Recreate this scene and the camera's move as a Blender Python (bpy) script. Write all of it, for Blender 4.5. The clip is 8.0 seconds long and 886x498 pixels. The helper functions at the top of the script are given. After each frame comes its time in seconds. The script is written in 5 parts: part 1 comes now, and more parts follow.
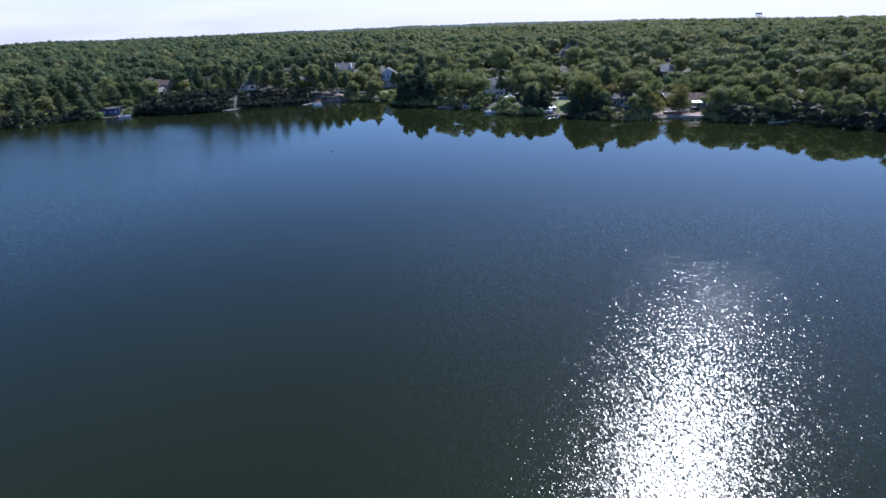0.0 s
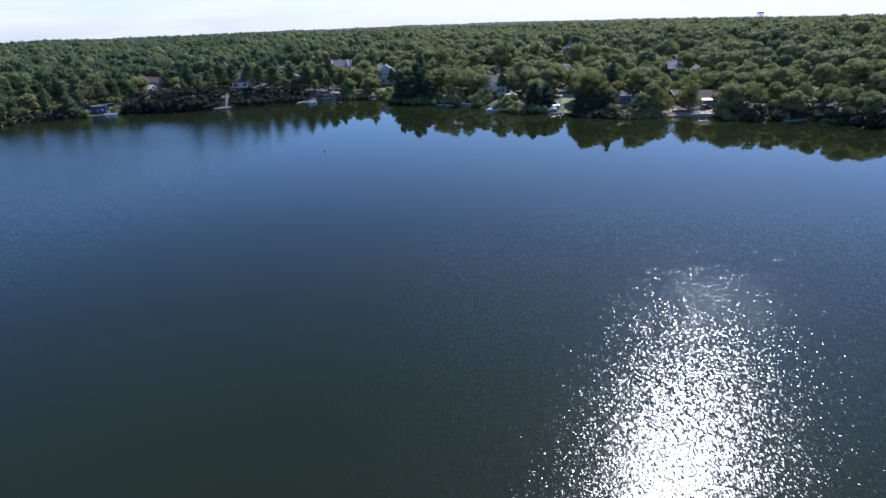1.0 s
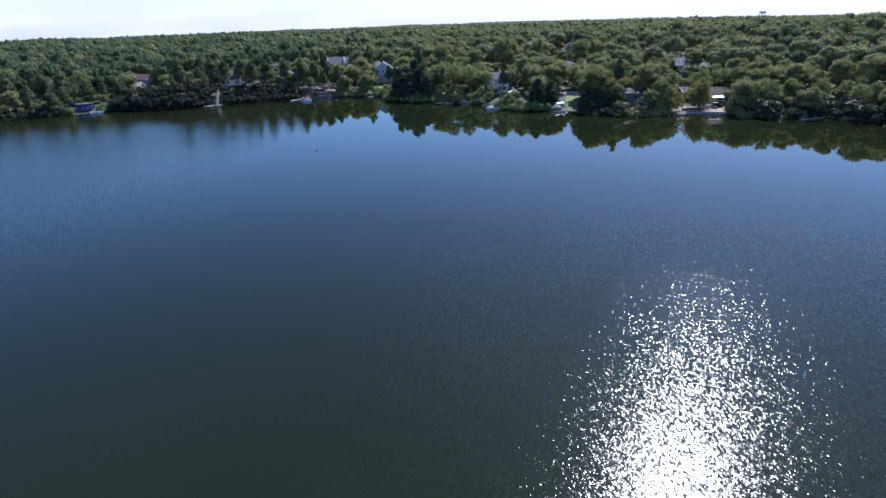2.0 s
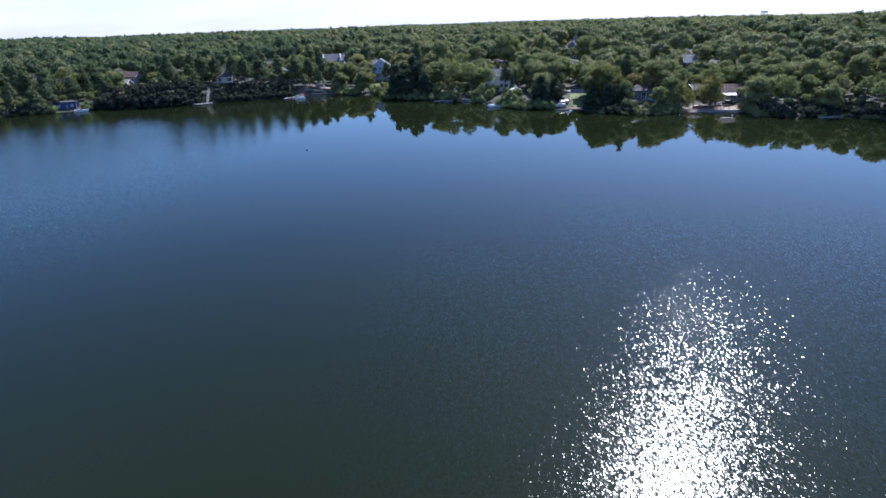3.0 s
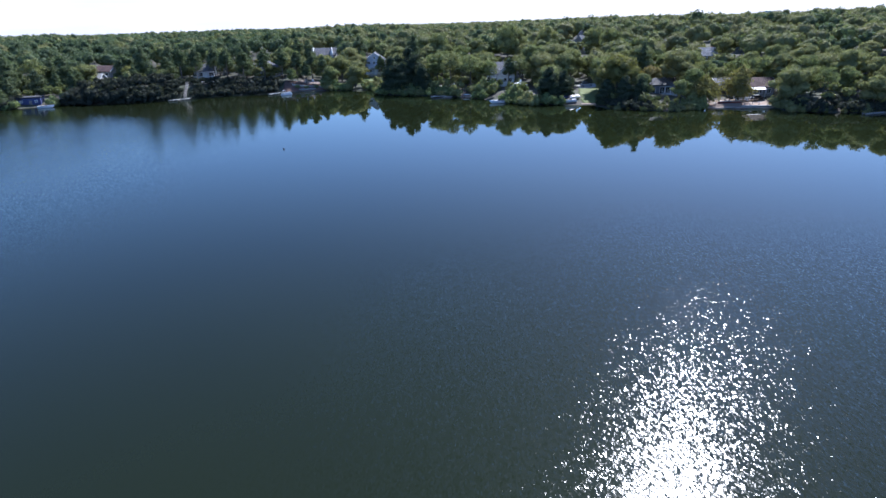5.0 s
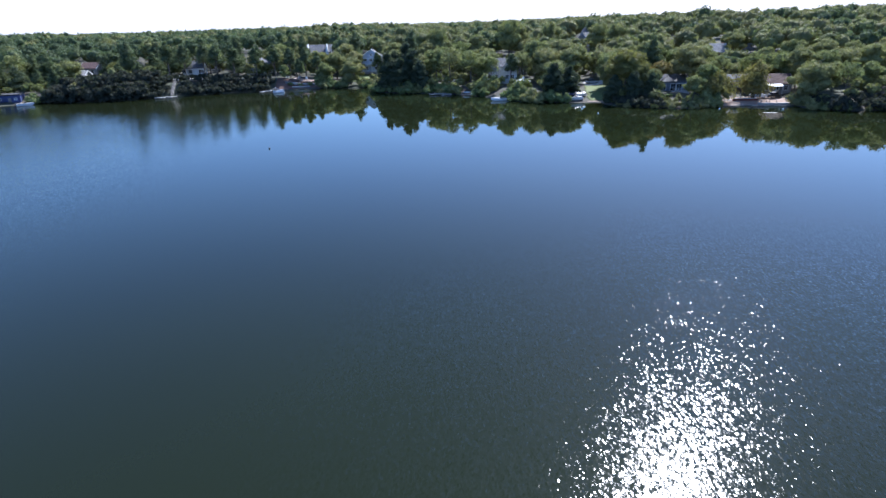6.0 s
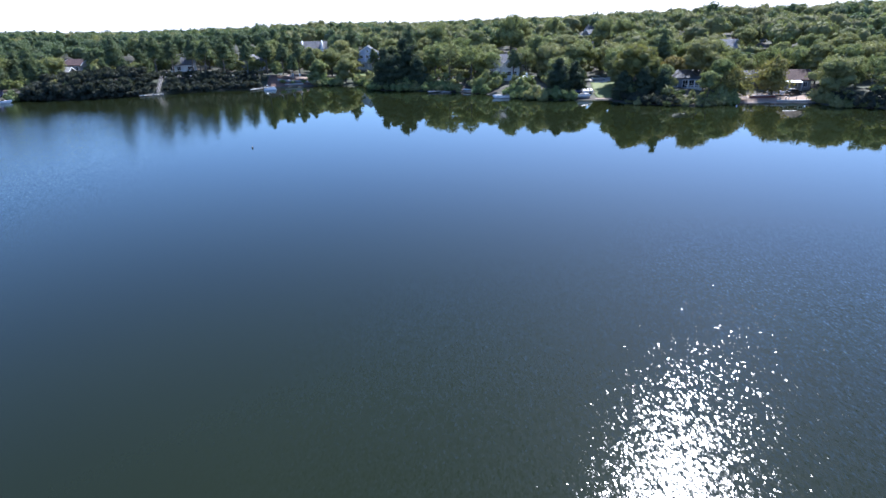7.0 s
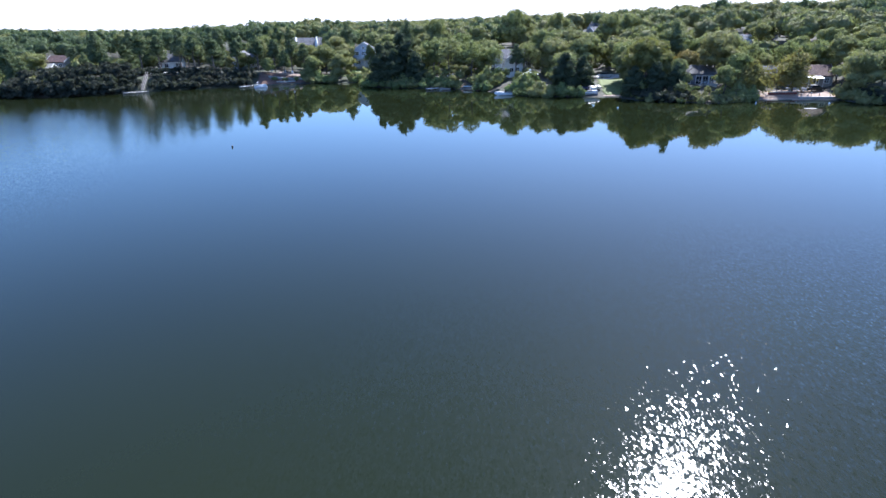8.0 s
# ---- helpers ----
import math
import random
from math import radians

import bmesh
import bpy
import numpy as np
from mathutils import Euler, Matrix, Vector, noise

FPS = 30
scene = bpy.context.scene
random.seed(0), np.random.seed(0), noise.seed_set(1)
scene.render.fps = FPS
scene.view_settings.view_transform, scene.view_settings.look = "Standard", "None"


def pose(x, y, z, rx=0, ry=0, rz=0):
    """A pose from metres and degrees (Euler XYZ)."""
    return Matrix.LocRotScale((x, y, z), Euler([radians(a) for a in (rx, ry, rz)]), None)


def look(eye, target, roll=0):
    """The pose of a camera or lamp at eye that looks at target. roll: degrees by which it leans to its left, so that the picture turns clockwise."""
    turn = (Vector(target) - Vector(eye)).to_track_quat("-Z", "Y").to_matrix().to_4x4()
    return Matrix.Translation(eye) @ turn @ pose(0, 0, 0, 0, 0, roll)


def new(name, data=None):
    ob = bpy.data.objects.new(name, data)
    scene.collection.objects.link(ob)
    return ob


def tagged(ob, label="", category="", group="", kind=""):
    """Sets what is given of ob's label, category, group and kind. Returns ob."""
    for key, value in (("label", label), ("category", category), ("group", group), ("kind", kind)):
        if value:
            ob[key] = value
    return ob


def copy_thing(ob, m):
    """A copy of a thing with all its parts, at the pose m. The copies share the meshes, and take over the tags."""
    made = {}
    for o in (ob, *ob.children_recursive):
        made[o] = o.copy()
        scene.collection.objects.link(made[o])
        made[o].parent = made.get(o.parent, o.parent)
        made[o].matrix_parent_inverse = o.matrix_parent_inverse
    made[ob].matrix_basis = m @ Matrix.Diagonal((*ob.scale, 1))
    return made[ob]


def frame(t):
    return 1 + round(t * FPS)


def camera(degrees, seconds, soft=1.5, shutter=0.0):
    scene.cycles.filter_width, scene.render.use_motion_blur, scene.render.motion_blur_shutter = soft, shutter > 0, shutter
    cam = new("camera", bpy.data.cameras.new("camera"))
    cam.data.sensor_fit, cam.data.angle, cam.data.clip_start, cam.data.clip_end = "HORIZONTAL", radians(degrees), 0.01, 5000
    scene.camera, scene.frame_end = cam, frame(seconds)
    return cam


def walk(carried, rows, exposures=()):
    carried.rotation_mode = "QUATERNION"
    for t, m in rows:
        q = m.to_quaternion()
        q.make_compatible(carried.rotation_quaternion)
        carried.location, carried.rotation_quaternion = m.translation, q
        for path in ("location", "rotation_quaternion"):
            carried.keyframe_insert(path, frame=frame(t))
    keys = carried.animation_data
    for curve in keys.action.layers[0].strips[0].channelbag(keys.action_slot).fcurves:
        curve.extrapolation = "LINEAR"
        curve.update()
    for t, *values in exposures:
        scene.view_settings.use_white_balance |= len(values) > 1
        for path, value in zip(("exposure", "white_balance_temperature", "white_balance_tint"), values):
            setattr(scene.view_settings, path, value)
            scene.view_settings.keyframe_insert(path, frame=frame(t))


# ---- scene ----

# ================= camera and flight =================
cam = camera(75.73, 8.0)


def flight(t):
    """A level-headed drone that glides ahead and sinks."""
    s = t / 8.0
    x, y, z = 2.799 * s - 0.228 * s * s, 72.907 * s + 0.608 * s * s, 36.816 - 17.376 * s - 0.523 * s * s
    yaw, pitch, lean = -0.132 * s - 0.099 * s * s, -22.173 - 0.057 * s + 0.588 * s * s, 1.636 - 0.308 * s
    return Matrix.Translation((x, y, z)) @ pose(0, 0, 0, 0, 0, yaw) @ pose(0, 0, 0, 90 + pitch, 0, 0) @ pose(0, 0, 0, 0, 0, -lean)


walk(cam, [(0.5 * i, flight(0.5 * i)) for i in range(17)], exposures=[(0.0, 0.5, 5450, 15), (4.0, 0.74, 5450, 15), (6.0, 0.98, 5480, 15), (8.0, 1.33, 5550, 15)])

# ================= sky and sun =================
SUN_AZ, SUN_EL = 27.5, 45.0
world = bpy.data.worlds.new("sky")
scene.world = world
world.use_nodes = True
wn = world.node_tree.nodes
wn.clear()
sky = wn.new("ShaderNodeTexSky")
sky.sky_type, sky.sun_disc = "NISHITA", False
sky.sun_elevation, sky.sun_rotation = radians(SUN_EL), radians(SUN_AZ)
sky.air_density, sky.dust_density, sky.ozone_density = 1.0, 0.75, 9.0
bg = wn.new("ShaderNodeBackground")
bg.inputs["Strength"].default_value = 0.12
wo = wn.new("ShaderNodeOutputWorld")
# thin white haze and streaks of high cloud low over the woods
sky_at = wn.new("ShaderNodeTexCoord")
sky_up = wn.new("ShaderNodeSeparateXYZ")
world.node_tree.links.new(sky_at.outputs["Generated"], sky_up.inputs[0])
streak_at = wn.new("ShaderNodeMapping")
streak_at.inputs["Scale"].default_value = (5.0, 5.0, 34.0)
world.node_tree.links.new(sky_at.outputs["Generated"], streak_at.inputs[0])
streak = wn.new("ShaderNodeTexNoise")
streak.inputs["Scale"].default_value, streak.inputs["Detail"].default_value = 1.0, 5.0
world.node_tree.links.new(streak_at.outputs[0], streak.inputs["Vector"])
veil = wn.new("ShaderNodeMapRange")
for k_, v_ in (("From Min", 0.045), ("From Max", 0.1), ("To Min", 0.85), ("To Max", 0.0)):
    veil.inputs[k_].default_value = v_
world.node_tree.links.new(sky_up.outputs["Z"], veil.inputs["Value"])
thick = wn.new("ShaderNodeMapRange")
for k_, v_ in (("From Min", 0.35), ("From Max", 0.65), ("To Min", 0.7), ("To Max", 1.1)):
    thick.inputs[k_].default_value = v_
world.node_tree.links.new(streak.outputs["Fac"], thick.inputs["Value"])
hazy = wn.new("ShaderNodeMath")
hazy.operation = "MULTIPLY"
world.node_tree.links.new(veil.outputs[0], hazy.inputs[0])
world.node_tree.links.new(thick.outputs[0], hazy.inputs[1])
haze = wn.new("ShaderNodeMix")
haze.data_type = "RGBA"
world.node_tree.links.new(hazy.outputs[0], haze.inputs[0])
world.node_tree.links.new(sky.outputs[0], haze.inputs[6])
haze.inputs[7].default_value = (5.9, 5.75, 6.4, 1)
world.node_tree.links.new(haze.outputs[2], bg.inputs[0])
world.node_tree.links.new(bg.outputs[0], wo.inputs[0])

sun = new("sun", bpy.data.lights.new("sun", "SUN"))
sun.data.energy, sun.data.angle, sun.data.color = 5.0, radians(0.53), (1.0, 0.95, 0.87)
az, el = radians(SUN_AZ), radians(SUN_EL)
sun.matrix_world = look((0, 0, 80), (-math.sin(az) * math.cos(el), -math.cos(az) * math.cos(el), 80 - math.sin(el)))


# ================= materials =================
def material(name):
    m = bpy.data.materials.new(name)
    m.use_nodes = True
    nt = m.node_tree
    b = nt.nodes["Principled BSDF"]
    return m, nt, b


def link(nt, a, b):
    nt.links.new(a, b)


def ramp(nt, source, stops):
    r = nt.nodes.new("ShaderNodeValToRGB")
    while len(r.color_ramp.elements) < len(stops):
        r.color_ramp.elements.new(0.5)
    for e, (p, c) in zip(r.color_ramp.elements, stops):
        e.position, e.color = p, (*c, 1)
    link(nt, source, r.inputs[0])
    return r.outputs[0]


def noise_of(nt, scale, detail=3.0, rough=0.55, coords="Object"):
    tc = nt.nodes.new("ShaderNodeTexCoord")
    n = nt.nodes.new("ShaderNodeTexNoise")
    n.inputs["Scale"].default_value, n.inputs["Detail"].default_value, n.inputs["Roughness"].default_value = scale, detail, rough
    link(nt, tc.outputs[coords], n.inputs["Vector"])
    return n.outputs["Fac"]


def math_node(nt, op, a, b=None):
    n = nt.nodes.new("ShaderNodeMath")
    n.operation = op
    for i, v in enumerate((a, b)):
        if v is None:
            continue
        if isinstance(v, (int, float)):
            n.inputs[i].default_value = v
        else:
            link(nt, v, n.inputs[i])
    return n.outputs[0]


def mixed(nt, fac, a, b, mode="MIX"):
    n = nt.nodes.new("ShaderNodeMix")
    n.data_type, n.blend_type = "RGBA", mode
    for i, v in ((0, fac), (6, a), (7, b)):
        if isinstance(v, (int, float)):
            n.inputs[i].default_value = v
        elif isinstance(v, tuple):
            n.inputs[i].default_value = (*v, 1)
        else:
            link(nt, v, n.inputs[i])
    return n.outputs[2]


def bumped(nt, b, height, distance, strength=1.0):
    n = nt.nodes.new("ShaderNodeBump")
    n.inputs["Strength"].default_value, n.inputs["Distance"].default_value = strength, distance
    link(nt, height, n.inputs["Height"])
    link(nt, n.outputs[0], b.inputs["Normal"])
    return n


def plain(name, dark, light, rough=0.6, metal=0.0, scale=3.0, bump=0.004, spec=0.5):
    """A surface with stains at one scale and grain at a finer one."""
    m, nt, b = material(name)
    coarse, fine = noise_of(nt, scale, 4.0), noise_of(nt, scale * 9, 2.0)
    both = math_node(nt, "ADD", math_node(nt, "MULTIPLY", coarse, 0.7), math_node(nt, "MULTIPLY", fine, 0.3))
    link(nt, ramp(nt, both, [(0.32, dark), (0.66, light)]), b.inputs["Base Color"])
    b.inputs["Roughness"].default_value, b.inputs["Metallic"].default_value = rough, metal
    b.inputs["Specular IOR Level"].default_value = spec
    bumped(nt, b, fine, bump)
    return m


def foliage(name, dark, light, tint, per="tree"):
    """Leaves: each clump a little different, mottled finely, each tree of its own hue, some light let through."""
    m, nt, b = material(name)
    geo = nt.nodes.new("ShaderNodeNewGeometry")
    if per == "tree":
        info = nt.nodes.new("ShaderNodeObjectInfo")
        own = info.outputs["Random"]
    else:
        pos = nt.nodes.new("ShaderNodeTexNoise")
        pos.inputs["Scale"].default_value, pos.inputs["Detail"].default_value = 0.07, 2.0
        link(nt, geo.outputs["Position"], pos.inputs["Vector"])
        own = math_node(nt, "MULTIPLY_ADD", pos.outputs["Fac"], 3.4)
        own.node.inputs[2].default_value = -1.2
        own.node.use_clamp = True
    fine = nt.nodes.new("ShaderNodeTexNoise")
    fine.inputs["Scale"].default_value, fine.inputs["Detail"].default_value, fine.inputs["Roughness"].default_value = 1.5, 4.0, 0.7
    link(nt, geo.outputs["Position"], fine.inputs["Vector"])
    blend = math_node(nt, "ADD", math_node(nt, "MULTIPLY", geo.outputs["Random Per Island"], 0.5), math_node(nt, "MULTIPLY_ADD", fine.outputs["Fac"], 2.0))
    blend.node.inputs[1].links[0].from_node.inputs[2].default_value = -0.75
    leaf = ramp(nt, blend, [(0.0, dark), (1.0, light)])
    col = mixed(nt, math_node(nt, "MULTIPLY", own, 0.75), leaf, tint)
    link(nt, col, b.inputs["Base Color"])
    b.inputs["Roughness"].default_value = 0.7
    b.inputs["Specular IOR Level"].default_value = 0.06
    bumped(nt, b, fine.outputs["Fac"], 0.5)
    tr = nt.nodes.new("ShaderNodeBsdfTranslucent")
    link(nt, mixed(nt, 1.0, col, (0.9, 1.0, 0.7), "MULTIPLY"), tr.inputs["Color"])
    mx = nt.nodes.new("ShaderNodeMixShader")
    mx.inputs[0].default_value = 0.36
    out = nt.nodes["Material Output"]
    link(nt, b.outputs[0], mx.inputs[1])
    link(nt, tr.outputs[0], mx.inputs[2])
    link(nt, mx.outputs[0], out.inputs["Surface"])
    return m


OAK = foliage("oak leaves", (0.112, 0.139, 0.055), (0.385, 0.401, 0.162), (0.339, 0.303, 0.142))
OLIVE = foliage("yellowing leaves", (0.09, 0.105, 0.034), (0.29, 0.285, 0.095), (0.245, 0.222, 0.078))
RUST = foliage("turning leaves", (0.11, 0.125, 0.042), (0.36, 0.31, 0.11), (0.32, 0.235, 0.09))
PINE = foliage("pine needles", (0.065, 0.088, 0.045), (0.196, 0.227, 0.107), (0.145, 0.168, 0.092))
CEDAR = foliage("cedar needles", (0.048, 0.063, 0.040), (0.121, 0.140, 0.079), (0.076, 0.097, 0.062))
BUSH = foliage("shrub leaves", (0.107, 0.134, 0.053), (0.338, 0.387, 0.160), (0.213, 0.247, 0.107))
WOODS = foliage("distant leaves", (0.087, 0.108, 0.043), (0.297, 0.311, 0.122), (0.271, 0.245, 0.116), per="place")
PINE_WOODS = foliage("distant pine needles", (0.066, 0.092, 0.049), (0.198, 0.239, 0.115), (0.147, 0.177, 0.099), per="place")
# skyline woods: blue of the distance haze mixed into the needle colour
HAZE_PINES = foliage("pine needles at the skyline", (0.04, 0.064, 0.05), (0.11, 0.15, 0.108), (0.075, 0.105, 0.085), per="place")
# thicket leaves: the shade under bank trees is painted into this dark colour
SHADE_THICKET = foliage("dark thicket leaves", (0.036, 0.043, 0.034), (0.098, 0.103, 0.072), (0.071, 0.075, 0.056), per="place")
BARK = plain("bark", (0.05, 0.042, 0.034), (0.17, 0.15, 0.125), 0.9, scale=2.0, bump=0.02)


def water_material():
    m, nt, b = material("lake water")
    geo = nt.nodes.new("ShaderNodeNewGeometry")
    sep = nt.nodes.new("ShaderNodeSeparateXYZ")
    link(nt, geo.outputs["Position"], sep.inputs[0])
    nt.nodes.remove(b)
    body = nt.nodes.new("ShaderNodeBsdfDiffuse")
    gloss = nt.nodes.new("ShaderNodeBsdfGlossy")
    gloss.distribution = "BECKMANN"
    gloss.inputs["Color"].default_value = (1, 1, 1, 1)
    rim_light = nt.nodes.new("ShaderNodeFresnel")
    rim_light.inputs["IOR"].default_value = 1.25
    both = nt.nodes.new("ShaderNodeMixShader")
    link(nt, rim_light.outputs[0], both.inputs[0])
    link(nt, body.outputs[0], both.inputs[1])
    link(nt, gloss.outputs[0], both.inputs[2])
    link(nt, both.outputs[0], nt.nodes["Material Output"].inputs["Surface"])
    big = noise_of(nt, 0.02, 2.0)
    link(nt, ramp(nt, big, [(0.3, (0.0092, 0.0128, 0.0046)), (0.7, (0.0116, 0.0158, 0.0058))]), body.inputs["Color"])
    # the breeze: waves out on the lake, sheltered water under the far shore
    gust = math_node(nt, "MULTIPLY_ADD", noise_of(nt, 0.014, 3.0), 40.0)
    gust.node.inputs[2].default_value = -20.0
    way = nt.nodes.new("ShaderNodeMapRange")
    way.inputs["From Min"].default_value, way.inputs["From Max"].default_value = 12.0, 196.0
    way.inputs["To Min"].default_value, way.inputs["To Max"].default_value = 0.0, 1.0
    lean_ = math_node(nt, "MULTIPLY", math_node(nt, "ABSOLUTE", math_node(nt, "SUBTRACT", sep.outputs["X"], 26.0)), 0.3)
    link(nt, math_node(nt, "ADD", math_node(nt, "ADD", sep.outputs["Y"], lean_), gust), way.inputs["Value"])
    amp = ramp(nt, way.outputs[0], [(0.17, (1, 1, 1)), (0.4, (0.78, 0.78, 0.78)), (0.5, (0.56, 0.56, 0.56)), (0.57, (0.22, 0.22, 0.22)), (0.63, (0.04, 0.04, 0.04)), (0.8, (0.014, 0.014, 0.014))])
    # faint ripples also reach the bay at the far left
    bay = nt.nodes.new("ShaderNodeMapRange")
    bay.inputs["From Min"].default_value, bay.inputs["From Max"].default_value = -34.0, -88.0
    bay.inputs["To Min"].default_value, bay.inputs["To Max"].default_value = 0.0, 0.95
    link(nt, sep.outputs["X"], bay.inputs["Value"])
    lee = nt.nodes.new("ShaderNodeMapRange")
    lee.inputs["From Min"].default_value, lee.inputs["From Max"].default_value = 238.0, 196.0
    lee.inputs["To Min"].default_value, lee.inputs["To Max"].default_value = 0.3, 1.0
    link(nt, math_node(nt, "ADD", sep.outputs["Y"], gust), lee.inputs["Value"])
    bay_ripple = math_node(nt, "MULTIPLY", bay.outputs[0], lee.outputs[0])
    # the puffs run down the middle of the lake; either side of them only fine ripples
    puff = nt.nodes.new("ShaderNodeMapRange")
    puff.interpolation_type = "SMOOTHSTEP"
    for k_, v_ in (("From Min", 34.0), ("From Max", 56.0), ("To Min", 1.0), ("To Max", 0.18)):
        puff.inputs[k_].default_value = v_
    link(nt, math_node(nt, "ABSOLUTE", math_node(nt, "SUBTRACT", math_node(nt, "ADD", sep.outputs["X"], math_node(nt, "MULTIPLY", gust, 0.4)), 39.0)), puff.inputs["Value"])
    fine_ripple = ramp(nt, amp, [(0.0, (0.02, 0.02, 0.02)), (0.15, (0.04, 0.04, 0.04)), (0.5, (0.13, 0.13, 0.13)), (1.0, (0.195, 0.195, 0.195))])
    link(nt, math_node(nt, "MAXIMUM", fine_ripple, math_node(nt, "MULTIPLY", bay_ripple, 0.15)), gloss.inputs["Roughness"])
    amp = math_node(nt, "MAXIMUM", math_node(nt, "MULTIPLY", amp, puff.outputs[0]), math_node(nt, "MULTIPLY", bay_ripple, 1.0))
    # wavelets: small facets, each with a slope of its own, on a longer swell
    tc = nt.nodes.new("ShaderNodeTexCoord")
    total = None
    for scale, turn, weight in ((8.0, 0.12, 1.0), (15.0, -0.2, 0.9), (30.0, 0.05, 0.4)):
        mp = nt.nodes.new("ShaderNodeMapping")
        mp.inputs["Rotation"].default_value = (0, 0, turn)
        mp.inputs["Scale"].default_value = (1.0, 0.5, 1.0)
        vo = nt.nodes.new("ShaderNodeTexVoronoi")
        vo.voronoi_dimensions = "2D"
        vo.inputs["Scale"].default_value = scale
        link(nt, tc.outputs["Object"], mp.inputs[0])
        link(nt, mp.outputs[0], vo.inputs["Vector"])
        sub = nt.nodes.new("ShaderNodeVectorMath")
        sub.operation = "SUBTRACT"
        link(nt, vo.outputs["Color"], sub.inputs[0])
        sub.inputs[1].default_value = (0.5, 0.5, 0.5)
        wt = nt.nodes.new("ShaderNodeVectorMath")
        wt.operation = "SCALE"
        link(nt, sub.outputs[0], wt.inputs[0])
        wt.inputs["Scale"].default_value = weight
        if total is None:
            total = wt.outputs[0]
        else:
            add = nt.nodes.new("ShaderNodeVectorMath")
            add.operation = "ADD"
            link(nt, total, add.inputs[0])
            link(nt, wt.outputs[0], add.inputs[1])
            total = add.outputs[0]
    # crests run across the wind: steeper along it than across
    axis = nt.nodes.new("ShaderNodeMapping")
    axis.vector_type = "VECTOR"
    axis.inputs["Scale"].default_value = (0.094, 0.184, 0.0)
    axis.inputs["Rotation"].default_value = (0, 0, -radians(SUN_AZ))
    link(nt, total, axis.inputs[0])
    part_z = nt.nodes.new("ShaderNodeSeparateXYZ")
    link(nt, total, part_z.inputs[0])
    steep = math_node(nt, "MULTIPLY_ADD", part_z.outputs["Z"], 1.0)
    steep.node.inputs[2].default_value = 1.0
    slope = nt.nodes.new("ShaderNodeVectorMath")
    slope.operation = "SCALE"
    link(nt, axis.outputs[0], slope.inputs[0])
    link(nt, steep, slope.inputs["Scale"])
    scaled = nt.nodes.new("ShaderNodeVectorMath")
    scaled.operation = "SCALE"
    link(nt, slope.outputs[0], scaled.inputs[0])
    link(nt, amp, scaled.inputs["Scale"])
    up = nt.nodes.new("ShaderNodeVectorMath")
    up.operation = "ADD"
    link(nt, scaled.outputs[0], up.inputs[0])
    up.inputs[1].default_value = (0, 0, 1)
    nrm = nt.nodes.new("ShaderNodeVectorMath")
    nrm.operation = "NORMALIZE"
    link(nt, up.outputs[0], nrm.inputs[0])
    swell = noise_of(nt, 0.9, 2.0)
    bp = bumped(nt, gloss, math_node(nt, "MULTIPLY", swell, amp), 0.02)
    link(nt, bp.outputs[0], rim_light.inputs["Normal"])
    link(nt, nrm.outputs[0], bp.inputs["Normal"])
    return m


WATER = water_material()


def ground_material():
    m, nt, b = material("forest floor")
    a, c = noise_of(nt, 0.12, 4.0), noise_of(nt, 1.7, 4.0)
    litter = ramp(nt, c, [(0.3, (0.04, 0.033, 0.025)), (0.7, (0.1, 0.082, 0.06))])
    grass = ramp(nt, c, [(0.3, (0.04, 0.046, 0.028)), (0.7, (0.085, 0.092, 0.052))])
    link(nt, mixed(nt, ramp(nt, a, [(0.42, (0, 0, 0)), (0.58, (1, 1, 1))]), litter, grass), b.inputs["Base Color"])
    b.inputs["Roughness"].default_value = 0.95
    bumped(nt, b, c, 0.06)
    return m


FOREST_FLOOR = ground_material()

# ================= lake and land =================
# the lake's outline, from the far shore's left end round behind the flight
SHORE = [(-420, 120), (-300, 190), (-215, 222), (-176, 231.5), (-165, 235), (-158, 243), (-146, 251), (-135, 258), (-120, 257), (-106, 259.5), (-96, 264.5),
         (-86, 271), (-74, 275), (-63, 276.5), (-51, 281.5), (-40, 283), (-31, 283), (-23, 280), (-19.5, 265), (-10, 260.5), (0, 257),
         (7, 253.5), (16, 248), (20, 238), (27, 231), (38, 227), (49.5, 225.5), (51, 218.5), (60, 212.5), (69, 209), (78, 213),
         (88, 211.5), (97, 210), (99, 202), (105, 199.5), (113, 198.5), (122, 199), (128, 191), (134, 186.5), (140, 178)]
BEHIND = [(165, 165), (230, 120), (330, 20), (380, -140), (250, -300), (0, -360), (-260, -300), (-450, -120)]
OUTLINE = np.array(SHORE + BEHIND, float)


def smooth(v):
    v = np.clip(v, 0, 1)
    return v * v * (3 - 2 * v)


def inland(x, y):
    """Metres from the shore: positive on land, negative in the lake."""
    x, y = np.asarray(x, float), np.asarray(y, float)
    a, b = OUTLINE, np.roll(OUTLINE, -1, 0)
    best, inside = np.full(x.shape, 1e9), np.zeros(x.shape, bool)
    for (ax, ay), (bx, by) in zip(a, b):
        ex, ey = bx - ax, by - ay
        u = np.clip(((x - ax) * ex + (y - ay) * ey) / (ex * ex + ey * ey), 0, 1)
        best = np.minimum(best, np.hypot(x - ax - u * ex, y - ay - u * ey))
        if ay != by:
            inside ^= ((ay > y) != (by > y)) & (x < ex * (y - ay) / ey + ax)
    return np.where(inside, -best, best)


